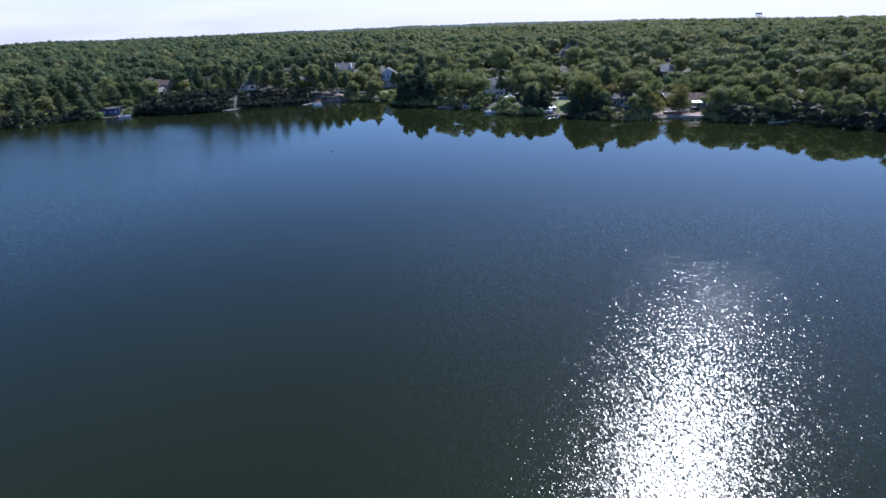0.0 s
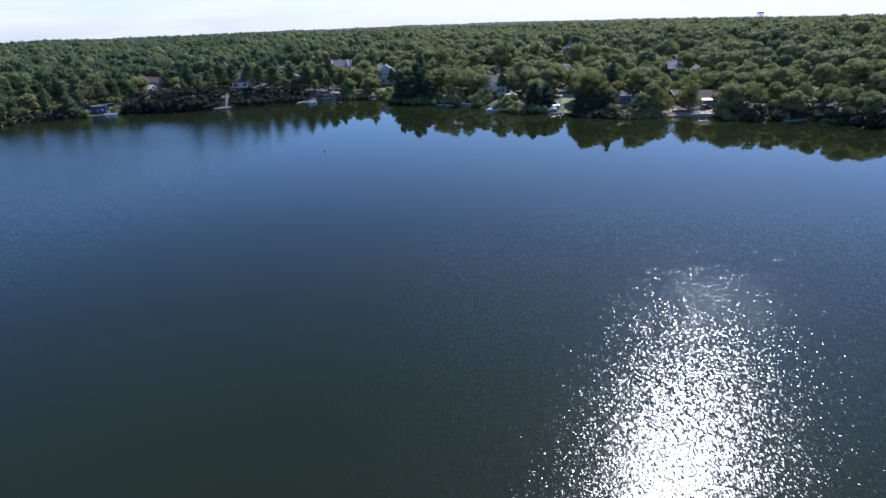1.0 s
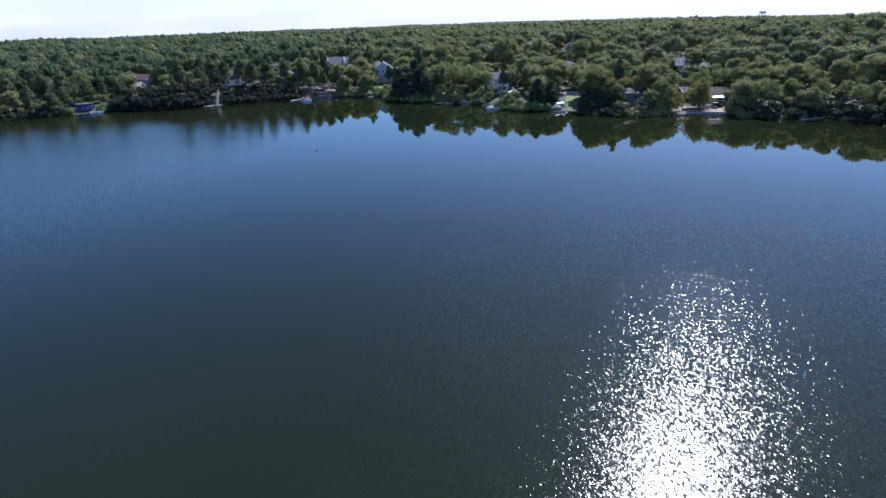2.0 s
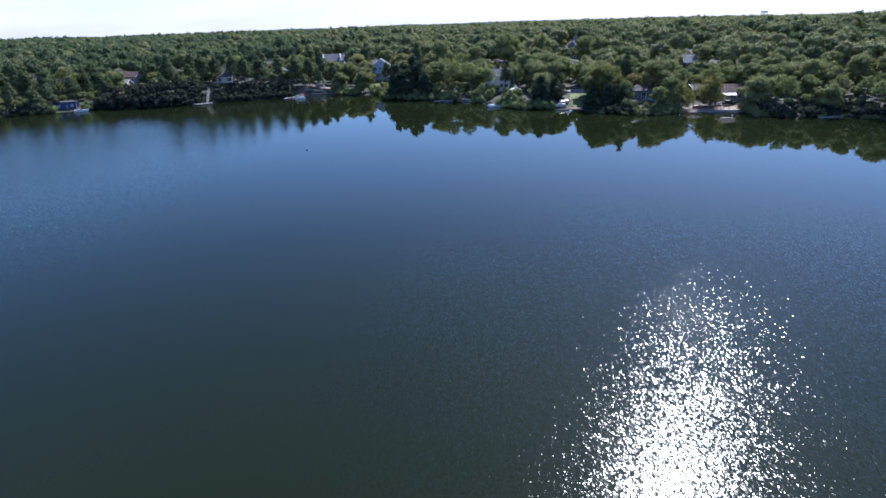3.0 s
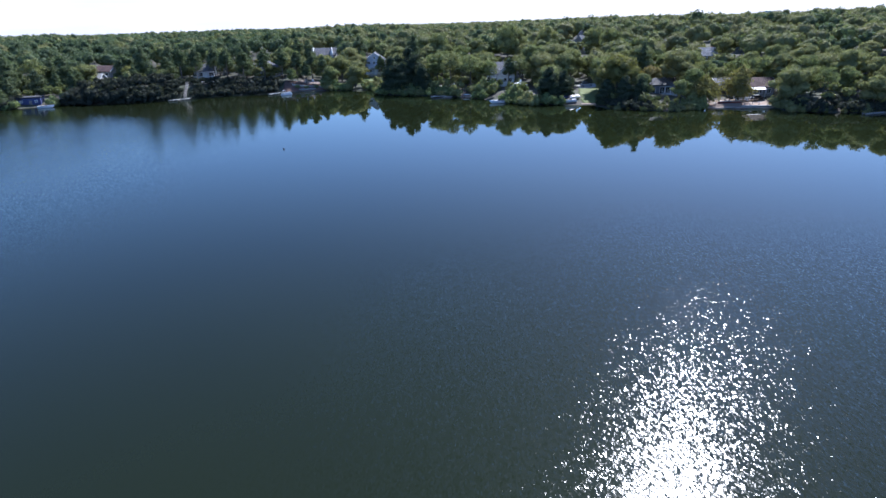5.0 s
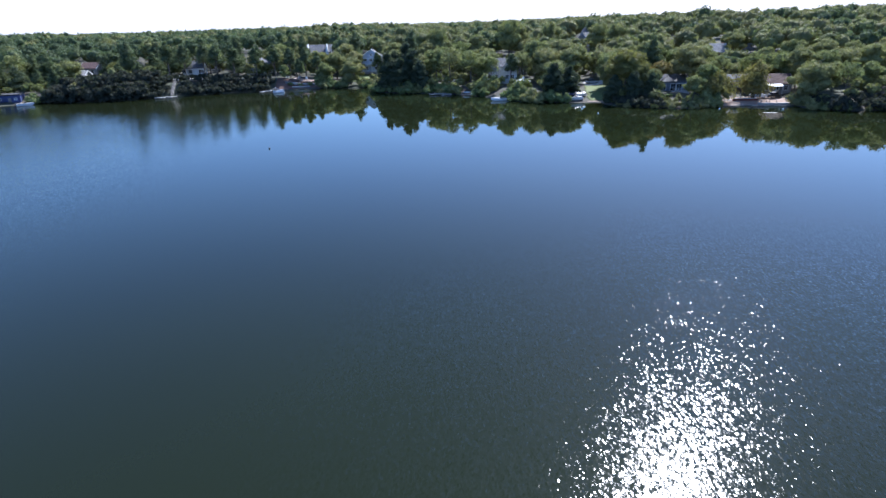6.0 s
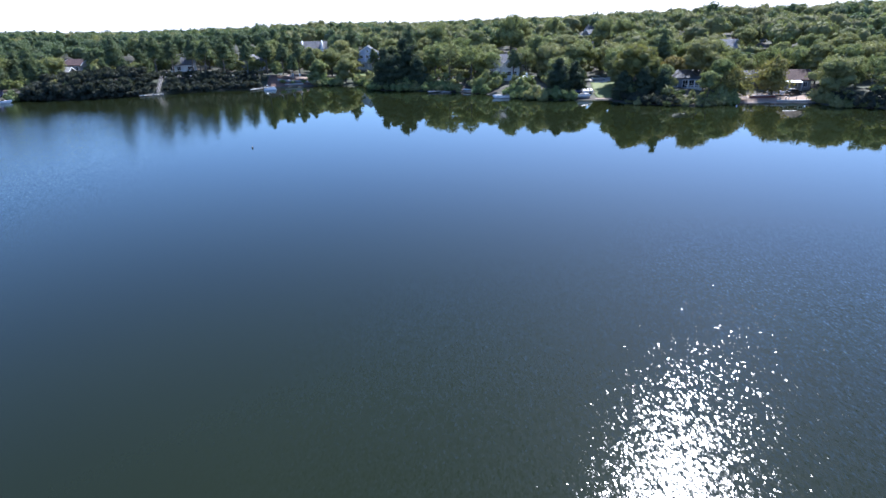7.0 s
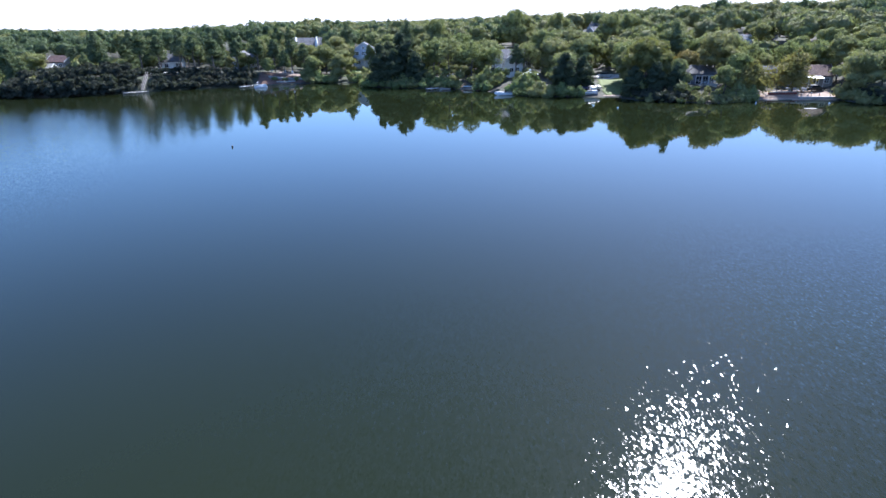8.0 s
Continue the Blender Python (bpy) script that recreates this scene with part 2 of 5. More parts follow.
BANK_X = [-200, -150, -135, -110, -62, -50, -35, -22, -15, 0, 15, 30, 45, 55, 60, 74, 80, 103, 108, 130, 220]
BANK_Z = [2.5, 1.6, 2.6, 4.4, 4.0, 2.6, 1.6, 1.6, 2.4, 2.4, 2.0, 2.2, 1.4, 1.4, 2.0, 1.8, 0.8, 0.9, 2.6, 3.6, 4.0]
BANK_W = [9, 9, 8, 8, 8, 9, 10, 10, 8, 8, 8, 9, 12, 12, 8, 8, 12, 12, 8, 9, 9]


def land(x, y):
    x, y = np.asarray(x, float), np.asarray(y, float)
    d = inland(x, y)
    z = 0.12 + np.interp(x, BANK_X, BANK_Z) * smooth((d - 0.3) / np.interp(x, BANK_X, BANK_W))
    z = z + np.interp(x, [-200, -110, -50], [0.3, 1.2, 2.6]) * smooth((d - 8) / 70)
    hill = np.interp(x, [-260, -120, -40, 20, 60, 120, 260], [3.0, 2.8, 1.6, 2.2, 3.6, 5.0, 5.6]) * (1 - 0.7 * smooth((y - 360) / 300))
    z = z + hill * smooth((d - 55) / 120)
    z = z + (1.0 * np.sin(x / 61 + 0.6) * np.cos(y / 83) + 0.6 * np.sin(x / 27 + y / 41)) * smooth((d - 40) / 120)
    far = np.hypot(x, y)
    edge = np.interp(np.degrees(np.arctan2(x, np.maximum(y, 1.0))), [-40, -20, 0, 20, 40], [1150, 1500, 2300, 1800, 1150])
    z = z - 0.006 * np.maximum(0, far - 700) - 0.022 * np.maximum(0, far - edge)
    return np.where(d > 0, z, np.maximum(-3.0, 0.12 + d * 0.35))


def high(x, y):
    return float(land(np.array([x]), np.array([y]))[0])


def mesh_from(name, verts, faces_by_size):
    """A mesh from arrays; faces_by_size: arrays of vertex numbers, one per face width."""
    me = bpy.data.meshes.new(name)
    verts = np.ascontiguousarray(verts, np.float32)
    me.vertices.add(len(verts))
    me.vertices.foreach_set("co", verts.ravel())
    loops = np.concatenate([f.ravel() for f in faces_by_size]).astype(np.int32)
    sizes = np.concatenate([np.full(len(f), f.shape[1]) for f in faces_by_size])
    starts = np.concatenate([[0], np.cumsum(sizes)[:-1]]).astype(np.int32)
    me.loops.add(len(loops))
    me.loops.foreach_set("vertex_index", loops)
    me.polygons.add(len(sizes))
    me.polygons.foreach_set("loop_start", starts)
    me.update(calc_edges=True)
    me.validate()
    return me


def sheet(name, xs, ys, heights, mat):
    gx, gy = np.meshgrid(xs, ys)
    v = np.stack([gx, gy, heights(gx, gy)], -1).reshape(-1, 3)
    n, k = len(xs), len(ys)
    i = (np.arange(k - 1)[:, None] * n + np.arange(n - 1)[None, :]).ravel()
    me = mesh_from(name, v, [np.stack([i, i + 1, i + n + 1, i + n], 1)])
    me.materials.append(mat)
    me.shade_smooth()
    return new(name, me)


def spaced(parts):
    return np.unique(np.concatenate([np.arange(a, b, s) for a, b, s in parts] + [[parts[-1][1]]]))


XS = spaced([(-4500, -1000, 250), (-1000, -460, 45), (-460, -200, 13), (-200, 160, 2.0), (160, 460, 13), (460, 1000, 45), (1000, 4500, 250)])
YS = spaced([(-4500, -1000, 250), (-1000, -400, 60), (-400, 160, 20), (160, 345, 2.0), (345, 600, 12), (600, 1300, 35), (1300, 4700, 170)])
ground = tagged(sheet("ground", XS, YS, land, FOREST_FLOOR), "leaf-littered wooded ground sloping up from the lake shore", "ground", kind="structure")
water = tagged(sheet("water", np.arange(-470, 401, 30.0), np.arange(-380, 301, 20.0), lambda x, y: np.zeros_like(x), WATER),
               "dark blue-green lake, rippled and glittering in the sun", "lake", kind="structure")

# ================= building blocks =================
ICO = bmesh.new()
bmesh.ops.create_icosphere(ICO, subdivisions=1, radius=1.0)
ICO_V1 = np.array([v.co[:] for v in ICO.verts])
ICO_F1 = np.array([[v.index for v in f.verts] for f in ICO.faces])
ICO.free()
ICO = bmesh.new()
bmesh.ops.create_icosphere(ICO, subdivisions=2, radius=1.0)
ICO_V2 = np.array([v.co[:] for v in ICO.verts])
ICO_F2 = np.array([[v.index for v in f.verts] for f in ICO.faces])
ICO.free()


def unit(v):
    return v / np.maximum(np.linalg.norm(v, axis=-1, keepdims=True), 1e-9)


def leaf_tris(rng, centres, outward, size, lean=0.45):
    """Small three-cornered leaf sprays round the centres, roughly facing outward."""
    n = len(centres)
    nrm = unit(outward + lean * rng.normal(size=(n, 3)))
    side = unit(np.cross(nrm, rng.normal(size=(n, 3))))
    up = np.cross(nrm, side)
    size = np.broadcast_to(np.asarray(size, float), (n,)) * rng.uniform(0.6, 1.4, n)
    a, b = side * (size * 0.5)[:, None], up * (size * rng.uniform(0.5, 0.9, n))[:, None]
    v = np.stack([centres - a - b * 0.4, centres + a - b * 0.3, centres + b * 0.7], 1).reshape(-1, 3)
    return v, np.arange(3 * n).reshape(-1, 3)


def lumps_mesh(name, rng, lumps, leaves, size, core=0.77, shape=(ICO_V2, ICO_F2), up=0.4):
    """A crown: uneven leafy lumps (x, y, z, rx, rz), clad in loose leaf sprays."""
    verts, tris, base = [], [], 0
    lumps = np.asarray(lumps, float)
    for x, y, z, rx, rz in lumps:
        jitter = 1 + 0.13 * rng.normal(size=(len(shape[0]), 1))
        verts.append(shape[0] * jitter * np.array([rx, rx, rz]) * core + (x, y, z))
        tris.append(shape[1] + base)
        base += len(shape[0])
    area = lumps[:, 3] * lumps[:, 4]
    pick = rng.choice(len(lumps), leaves, p=area / area.sum())
    way = unit(rng.normal(size=(leaves, 3)) + (0, 0, up))
    rad = np.stack([lumps[pick, 3], lumps[pick, 3], lumps[pick, 4]], 1)
    at = lumps[pick, :3] + way * rad * rng.uniform(0.8, 1.2, (leaves, 1))
    qv, qf = leaf_tris(rng, at, way, size)
    return mesh_from(name, np.concatenate(verts + [qv]), [np.concatenate(tris), qf + base])


def tube_mesh(name, runs, sides=7):
    """Tapered limbs: each run is a list of (x, y, z, radius)."""
    verts, faces = [], []
    for run in runs:
        base = len(verts)
        for k, (x, y, z, r) in enumerate(run):
            p = Vector(run[min(k + 1, len(run) - 1)][:3]) - Vector(run[max(k - 1, 0)][:3])
            q = p.to_track_quat("Z", "X")
            for j in range(sides):
                a = 2 * math.pi * j / sides
                verts.append(Vector((x, y, z)) + q @ Vector((math.cos(a) * r, math.sin(a) * r, 0)))
        for k in range(len(run) - 1):
            for j in range(sides):
                a, b = base + k * sides + j, base + k * sides + (j + 1) % sides
                faces.append((a, b, b + sides, a + sides))
        faces.append(tuple(base + (len(run) - 1) * sides + j for j in range(sides)))
    me = bpy.data.meshes.new(name)
    me.from_pydata(verts, [], faces)
    me.shade_smooth()
    return me


def child(name, me, mat, parent, label=""):
    if mat and not me.materials:
        me.materials.append(mat)
    ob = new(name, me)
    ob.parent = parent
    return tagged(ob, label)


def limbs(rng, height, crown_low, spread, n=6, lean=0.03):
    """A trunk and the limbs that part from it."""
    r0 = 0.018 * height + 0.05
    bend = rng.normal(size=2) * lean * height
    trunk = [(bend[0] * s * s, bend[1] * s * s, height * 0.86 * s - 0.4 * (s == 0), r0 * (1 - 0.8 * s)) for s in (0, 0.15, 0.35, 0.6, 0.8, 1.0)]
    runs = [trunk]
    for k in range(n):
        s = rng.uniform(max(0.15, crown_low * 0.8), 0.8)
        a = 2 * math.pi * (k + rng.uniform(0, 0.6)) / n
        z0 = height * 0.86 * s
        x0, y0 = bend * s * s
        L = spread * rng.uniform(0.55, 0.9)
        runs.append([(x0 + math.cos(a) * L * u, y0 + math.sin(a) * L * u, z0 + L * 0.55 * u + L * 0.15 * u * u, r0 * 0.5 * (1 - s * 0.5) * (1 - 0.8 * u)) for u in (0, 0.4, 0.75, 1.0)])
    return runs


HEIGHT = {}


def broadleaf(name, seed, height, spread, low, mat, label, leaves=3300, size=0.56, lumps=15, core=0.77):
    """A broad-leaved tree: trunk with limbs, crown of uneven lumps."""
    rng = np.random.default_rng(seed)
    root = new(name)
    HEIGHT[root.name] = height
    child("trunk", tube_mesh("trunk", limbs(rng, height, low, spread)), BARK, root)
    mid, half = height * (1 + low) / 2, height * (1 - low) / 2
    ls = []
    for k in range(lumps):
        w = unit(rng.normal(size=3) + (0, 0, 0.2))
        r = rng.uniform(0.22, 0.38) * spread
        reach = rng.uniform(0.5, 0.84)
        ls.append((w[0] * (spread - r * 0.6) * reach * 1.15, w[1] * (spread - r * 0.6) * reach * 1.15, mid + w[2] * (half - r * 0.7) * min(1, reach * 1.25), r, r * rng.uniform(0.55, 0.85)))
    ls.append((0, 0, mid + half * 0.25, spread * 0.5, half * 0.6))
    child("crown", lumps_mesh("crown", rng, ls, leaves, size, core=core), mat, root)
    return tagged(root, label, "tree")


def pine(name, seed, height, spread, low, mat, label, leaves=2300, tiers=9, size=0.6, core=0.7):
    """A pitch pine: tall trunk, ragged tiers of needle tufts."""
    rng = np.random.default_rng(seed)
    root = new(name)
    HEIGHT[root.name] = height
    child("trunk", tube_mesh("trunk", limbs(rng, height * 1.1, low, spread * 0.8, 8, 0.02)), BARK, root)
    ls = []
    for k in range(tiers):
        s = k / (tiers - 1)
        z = height * (low + (1 - low) * (0.06 + 0.88 * s))
        wide = spread * (1 - 0.75 * s ** 1.6) * rng.uniform(0.7, 1.1)
        for j in range(3 if s < 0.8 else 1):
            a = rng.uniform(0, 6.28)
            r = wide * rng.uniform(0.36, 0.55) + 0.45
            off = max(0.0, wide - r * 0.6) * (1.0 if s < 0.8 else 0.25)
            ls.append((math.cos(a) * off, math.sin(a) * off, z + rng.normal() * 0.25, r, r * 0.62))
    ls.append((0, 0, height * (low + (1 - low) * 0.5), spread * 0.45, height * (1 - low) * 0.3))
    ls.append((0, 0, height * (low + (1 - low) * 0.8), spread * 0.3, height * (1 - low) * 0.2))
    child("crown", lumps_mesh("crown", rng, ls, leaves, size, core=core, shape=(ICO_V1, ICO_F1)), mat, root)
    return tagged(root, label, "tree")


def cedar(name, seed, height, spread, label, leaves=2600):
    """A dense dark evergreen, leafy to the ground."""
    rng = np.random.default_rng(seed)
    root = new(name)
    child("trunk", tube_mesh("trunk", [[(0, 0, -0.4, 0.25), (0, 0, height * 0.5, 0.16), (0, 0, height * 0.9, 0.05)]]), BARK, root)
    ls = []
    for k in range(24):
        s = (k + 0.5) / 24
        wide = spread * (1 - s ** 2.4) ** 0.6
        a = rng.uniform(0, 6.28)
        r = max(1.0, wide * 0.55)
        ls.append((math.cos(a) * wide * 0.5, math.sin(a) * wide * 0.5, height * (0.06 + 0.88 * s), r, height * 0.1))
    child("crown", lumps_mesh("crown", rng, ls, leaves, 0.7, core=0.8, shape=(ICO_V1, ICO_F1)), CEDAR, root)
    return tagged(root, label, "tree")


def shrub(name, seed, height, spread, mat, label, leaves=560):
    rng = np.random.default_rng(seed)
    root = new(name)
    child("stems", tube_mesh("stems", [[(0, 0, -0.3, 0.06), (math.cos(a) * spread * 0.4, math.sin(a) * spread * 0.4, height * 0.7, 0.02)] for a in rng.uniform(0, 6.28, 5)], 5), BARK, root)
    ls = []
    for k in range(8):
        a, q = rng.uniform(0, 6.28), rng.uniform(0.1, 0.75)
        r = spread * rng.uniform(0.35, 0.5)
        ls.append((math.cos(a) * spread * q, math.sin(a) * spread * q, height * rng.uniform(0.25, 0.72) * (1.1 - 0.4 * q), r, height * 0.3))
    child("leaves", lumps_mesh("leaves", rng, ls, leaves, 0.45, core=0.82, shape=(ICO_V1, ICO_F1)), mat, root)
    return tagged(root, label, "shrub")


def put(master, x, y, scale=1.0, turn=0.0, tall=1.0, sink=0.15, group=""):
    m = pose(x, y, high(x, y) - sink, 0, 0, turn) @ Matrix.Diagonal((scale, scale, scale * tall, 1))
    if master.name not in PLACED:
        PLACED.add(master.name)
        master.matrix_basis = m
        return tagged(master, group=group)
    k = master.scale
    return tagged(copy_thing(master, m @ Matrix.Diagonal((1 / k[0], 1 / k[1], 1 / k[2], 1))), group=group)


PLACED = set()


class Geo:
    """Collects boxes, prisms and tubes into one mesh."""

    def __init__(self):
        self.v, self.f = [], []

    def add(self, verts, faces):
        k = len(self.v)
        self.v += [tuple(p) for p in verts]
        self.f += [tuple(i + k for i in q) for q in faces]
        return self

    def box(self, cx, cy, cz, sx, sy, sz, turn=0.0, tilt=0.0, taper=1.0):
        m = pose(cx, cy, cz, tilt, 0, turn)
        pts = []
        for z, k in ((-0.5, 1.0), (0.5, taper)):
            pts += [m @ Vector((x * sx * k, y * sy * k, z * sz)) for x, y in ((-0.5, -0.5), (0.5, -0.5), (0.5, 0.5), (-0.5, 0.5))]
        return self.add(pts, [(3, 2, 1, 0), (4, 5, 6, 7), (0, 1, 5, 4), (1, 2, 6, 5), (2, 3, 7, 6), (3, 0, 4, 7)])

    def beam(self, a, b, w, h=None):
        """A square bar from a to b."""
        a, b = Vector(a), Vector(b)
        q = (b - a).to_track_quat("Y", "Z")
        x, z = q @ Vector((w / 2, 0, 0)), q @ Vector((0, 0, (h or w) / 2))
        pts = [a - x - z, a + x - z, b + x - z, b - x - z, a - x + z, a + x + z, b + x + z, b - x + z]
        return self.add(pts, [(3, 2, 1, 0), (4, 5, 6, 7), (0, 1, 5, 4), (1, 2, 6, 5), (2, 3, 7, 6), (3, 0, 4, 7)])

    def rod(self, a, b, r, r2=None, sides=8):
        a, b = Vector(a), Vector(b)
        q = (b - a).to_track_quat("Z", "X")
        ring = [Vector((math.cos(2 * math.pi * i / sides), math.sin(2 * math.pi * i / sides), 0)) for i in range(sides)]
        pts = [a + q @ (p * r) for p in ring] + [b + q @ (p * (r if r2 is None else r2)) for p in ring]
        n = sides
        return self.add(pts, [(i, (i + 1) % n, n + (i + 1) % n, n + i) for i in range(n)] + [tuple(range(n - 1, -1, -1)), tuple(range(n, 2 * n))])

    def extrude(self, outline, x0, x1):
        """An outline in the y, z plane, drawn out along x."""
        n = len(outline)
        pts = [(x0, y, z) for y, z in outline] + [(x1, y, z) for y, z in outline]
        return self.add(pts, [tuple(range(n)), tuple(range(2 * n - 1, n - 1, -1))] + [(i, n + i, n + (i + 1) % n, (i + 1) % n) for i in range(n)])

    def loft(self, rings, close=True):
        """Rings of equal length joined into a skin."""
        n = len(rings[0])
        pts = [p for r in rings for p in r]
        faces = [(k * n + i, k * n + (i + 1) % n, (k + 1) * n + (i + 1) % n, (k + 1) * n + i) for k in range(len(rings) - 1) for i in range(n)]
        if close:
            faces += [tuple(range(n - 1, -1, -1)), tuple((len(rings) - 1) * n + i for i in range(n))]
        return self.add(pts, faces)

    def mesh(self, name, mat, soft=False):
        me = bpy.data.meshes.new(name)
        me.from_pydata(self.v, [], self.f)
        bm = bmesh.new()
        bm.from_mesh(me)
        bmesh.ops.recalc_face_normals(bm, faces=bm.faces)
        bm.to_mesh(me)
        bm.free()
        if soft:
            me.shade_smooth()
        me.materials.append(mat)
        return me


def part(name, geo, mat, parent, label="", soft=False):
    ob = new(name, geo.mesh(name, mat, soft))
    ob.parent = parent
    return tagged(ob, label)


def thing(name, label, category, x, y, z, turn=0.0, group=""):
    root = new(name)
    root.matrix_basis = pose(x, y, z, 0, 0, turn)
    return tagged(root, label, category, group)


def siding(name, dark, light, step=0.2):
    """Painted boards: courses with shadowed laps, faded unevenly."""
    m, nt, b = material(name)
    stain, grain = noise_of(nt, 0.9, 4.0), noise_of(nt, 14.0, 2.0)
    tc = nt.nodes.new("ShaderNodeTexCoord")
    wv = nt.nodes.new("ShaderNodeTexWave")
    wv.wave_type, wv.bands_direction, wv.wave_profile = "BANDS", "Z", "SAW"
    wv.inputs["Scale"].default_value = 0.314 / step
    link(nt, tc.outputs["Object"], wv.inputs["Vector"])
    both = math_node(nt, "ADD", math_node(nt, "MULTIPLY", stain, 0.75), math_node(nt, "MULTIPLY", grain, 0.25))
    link(nt, ramp(nt, both, [(0.3, dark), (0.68, light)]), b.inputs["Base Color"])
    b.inputs["Roughness"].default_value = 0.65
    bumped(nt, b, wv.outputs["Fac"], 0.02)
    return m


def shingled(name, dark, light):
    m, nt, b = material(name)
    tc = nt.nodes.new("ShaderNodeTexCoord")
    br = nt.nodes.new("ShaderNodeTexBrick")
    br.inputs["Scale"].default_value = 3.0
    br.inputs["Mortar Size"].default_value = 0.03
    br.inputs["Color1"].default_value, br.inputs["Color2"].default_value = (*dark, 1), (*light, 1)
    br.inputs["Mortar"].default_value = (dark[0] * 0.6, dark[1] * 0.6, dark[2] * 0.6, 1)
    link(nt, tc.outputs["Object"], br.inputs["Vector"])
    stain = ramp(nt, noise_of(nt, 0.7, 4.0), [(0.3, (0.72, 0.72, 0.72)), (0.7, (1, 1, 1))])
    link(nt, mixed(nt, 1.0, br.outputs["Color"], stain, "MULTIPLY"), b.inputs["Base Color"])
    b.inputs["Roughness"].default_value = 0.85
    bumped(nt, b, br.outputs["Fac"], -0.01)
    return m


WHITE_WALL = siding("white clapboard", (0.58, 0.58, 0.56), (0.8, 0.8, 0.78))
GREY_WALL = siding("weathered shingle wall", (0.22, 0.21, 0.2), (0.36, 0.35, 0.33))
BLUE_WALL = siding("blue-grey clapboard", (0.13, 0.15, 0.19), (0.22, 0.25, 0.3))
PALE_BLUE = siding("pale blue clapboard", (0.36, 0.4, 0.5), (0.5, 0.54, 0.63))
DEEP_BLUE = siding("deep blue boards", (0.04, 0.055, 0.15), (0.075, 0.09, 0.22))
BROWN_WALL = siding("dark brown boards", (0.07, 0.05, 0.04), (0.16, 0.11, 0.085))
GREY_ROOF = shingled("grey roof shingles", (0.11, 0.11, 0.115), (0.19, 0.19, 0.195))
PALE_ROOF = shingled("pale grey roof shingles", (0.3, 0.29, 0.28), (0.42, 0.41, 0.395))
RED_ROOF = shingled("red-brown roof shingles", (0.11, 0.06, 0.05), (0.19, 0.11, 0.085))
DARK_ROOF = shingled("charcoal roof shingles", (0.055, 0.055, 0.06), (0.11, 0.11, 0.12))
TRIM = plain("white paint", (0.66, 0.66, 0.64), (0.82, 0.82, 0.8), 0.45, scale=1.5)
TIMBER = plain("grey weathered timber", (0.16, 0.14, 0.12), (0.36, 0.33, 0.29), 0.85, scale=2.5, bump=0.01)
PALE_WOOD = plain("sun-bleached planks", (0.38, 0.36, 0.32), (0.6, 0.57, 0.51), 0.8, scale=2.0, bump=0.01)
RED_WOOD = plain("red-stained timber", (0.12, 0.035, 0.03), (0.24, 0.08, 0.06), 0.8, scale=2.0)
CONCRETE = plain("pale concrete", (0.38, 0.36, 0.33), (0.58, 0.56, 0.52), 0.9, scale=0.8, bump=0.01)
STONE = plain("fieldstone", (0.16, 0.15, 0.14), (0.38, 0.36, 0.33), 0.9, scale=1.2, bump=0.03)
GEL = plain("white boat hull", (0.7, 0.71, 0.72), (0.82, 0.82, 0.82), 0.25, scale=0.8, bump=0.001)
NAVY = plain("navy canvas", (0.015, 0.02, 0.05), (0.04, 0.05, 0.1), 0.8, scale=2.0)
BLACK = plain("black plastic", (0.012, 0.012, 0.013), (0.035, 0.035, 0.036), 0.4, scale=3.0)
ALU = plain("brushed aluminium", (0.55, 0.56, 0.57), (0.7, 0.7, 0.71), 0.35, 1.0, scale=3.0, bump=0.001)
TAN = plain("tan vinyl", (0.36, 0.3, 0.23), (0.5, 0.43, 0.34), 0.6, scale=2.0)
SILVER = plain("silver car paint", (0.5, 0.51, 0.53), (0.6, 0.61, 0.62), 0.25, scale=0.8, bump=0.0005)
STEEL = plain("pale blue tank paint", (0.28, 0.34, 0.38), (0.36, 0.42, 0.46), 0.5, scale=0.2)
BRICK_RED = plain("chimney brick", (0.2, 0.08, 0.06), (0.36, 0.16, 0.12), 0.9, scale=2.5, bump=0.01)
GLASS_M, _nt, _b = material("window glass")
_b.inputs["Base Color"].default_value = (0.02, 0.025, 0.03, 1)
_b.inputs["Roughness"].default_value, _b.inputs["IOR"].default_value = 0.06, 1.5
SAND = plain("beach sand", (0.25, 0.175, 0.132), (0.42, 0.31, 0.235), 0.95, scale=0.6, bump=0.03)
LAWN_M = plain("mown grass", (0.075, 0.1, 0.022), (0.15, 0.18, 0.045), 0.9, scale=0.5, bump=0.03)
REDSOIL = plain("pine-needle slope", (0.09, 0.05, 0.035), (0.2, 0.115, 0.08), 0.95, scale=0.7, bump=0.04)


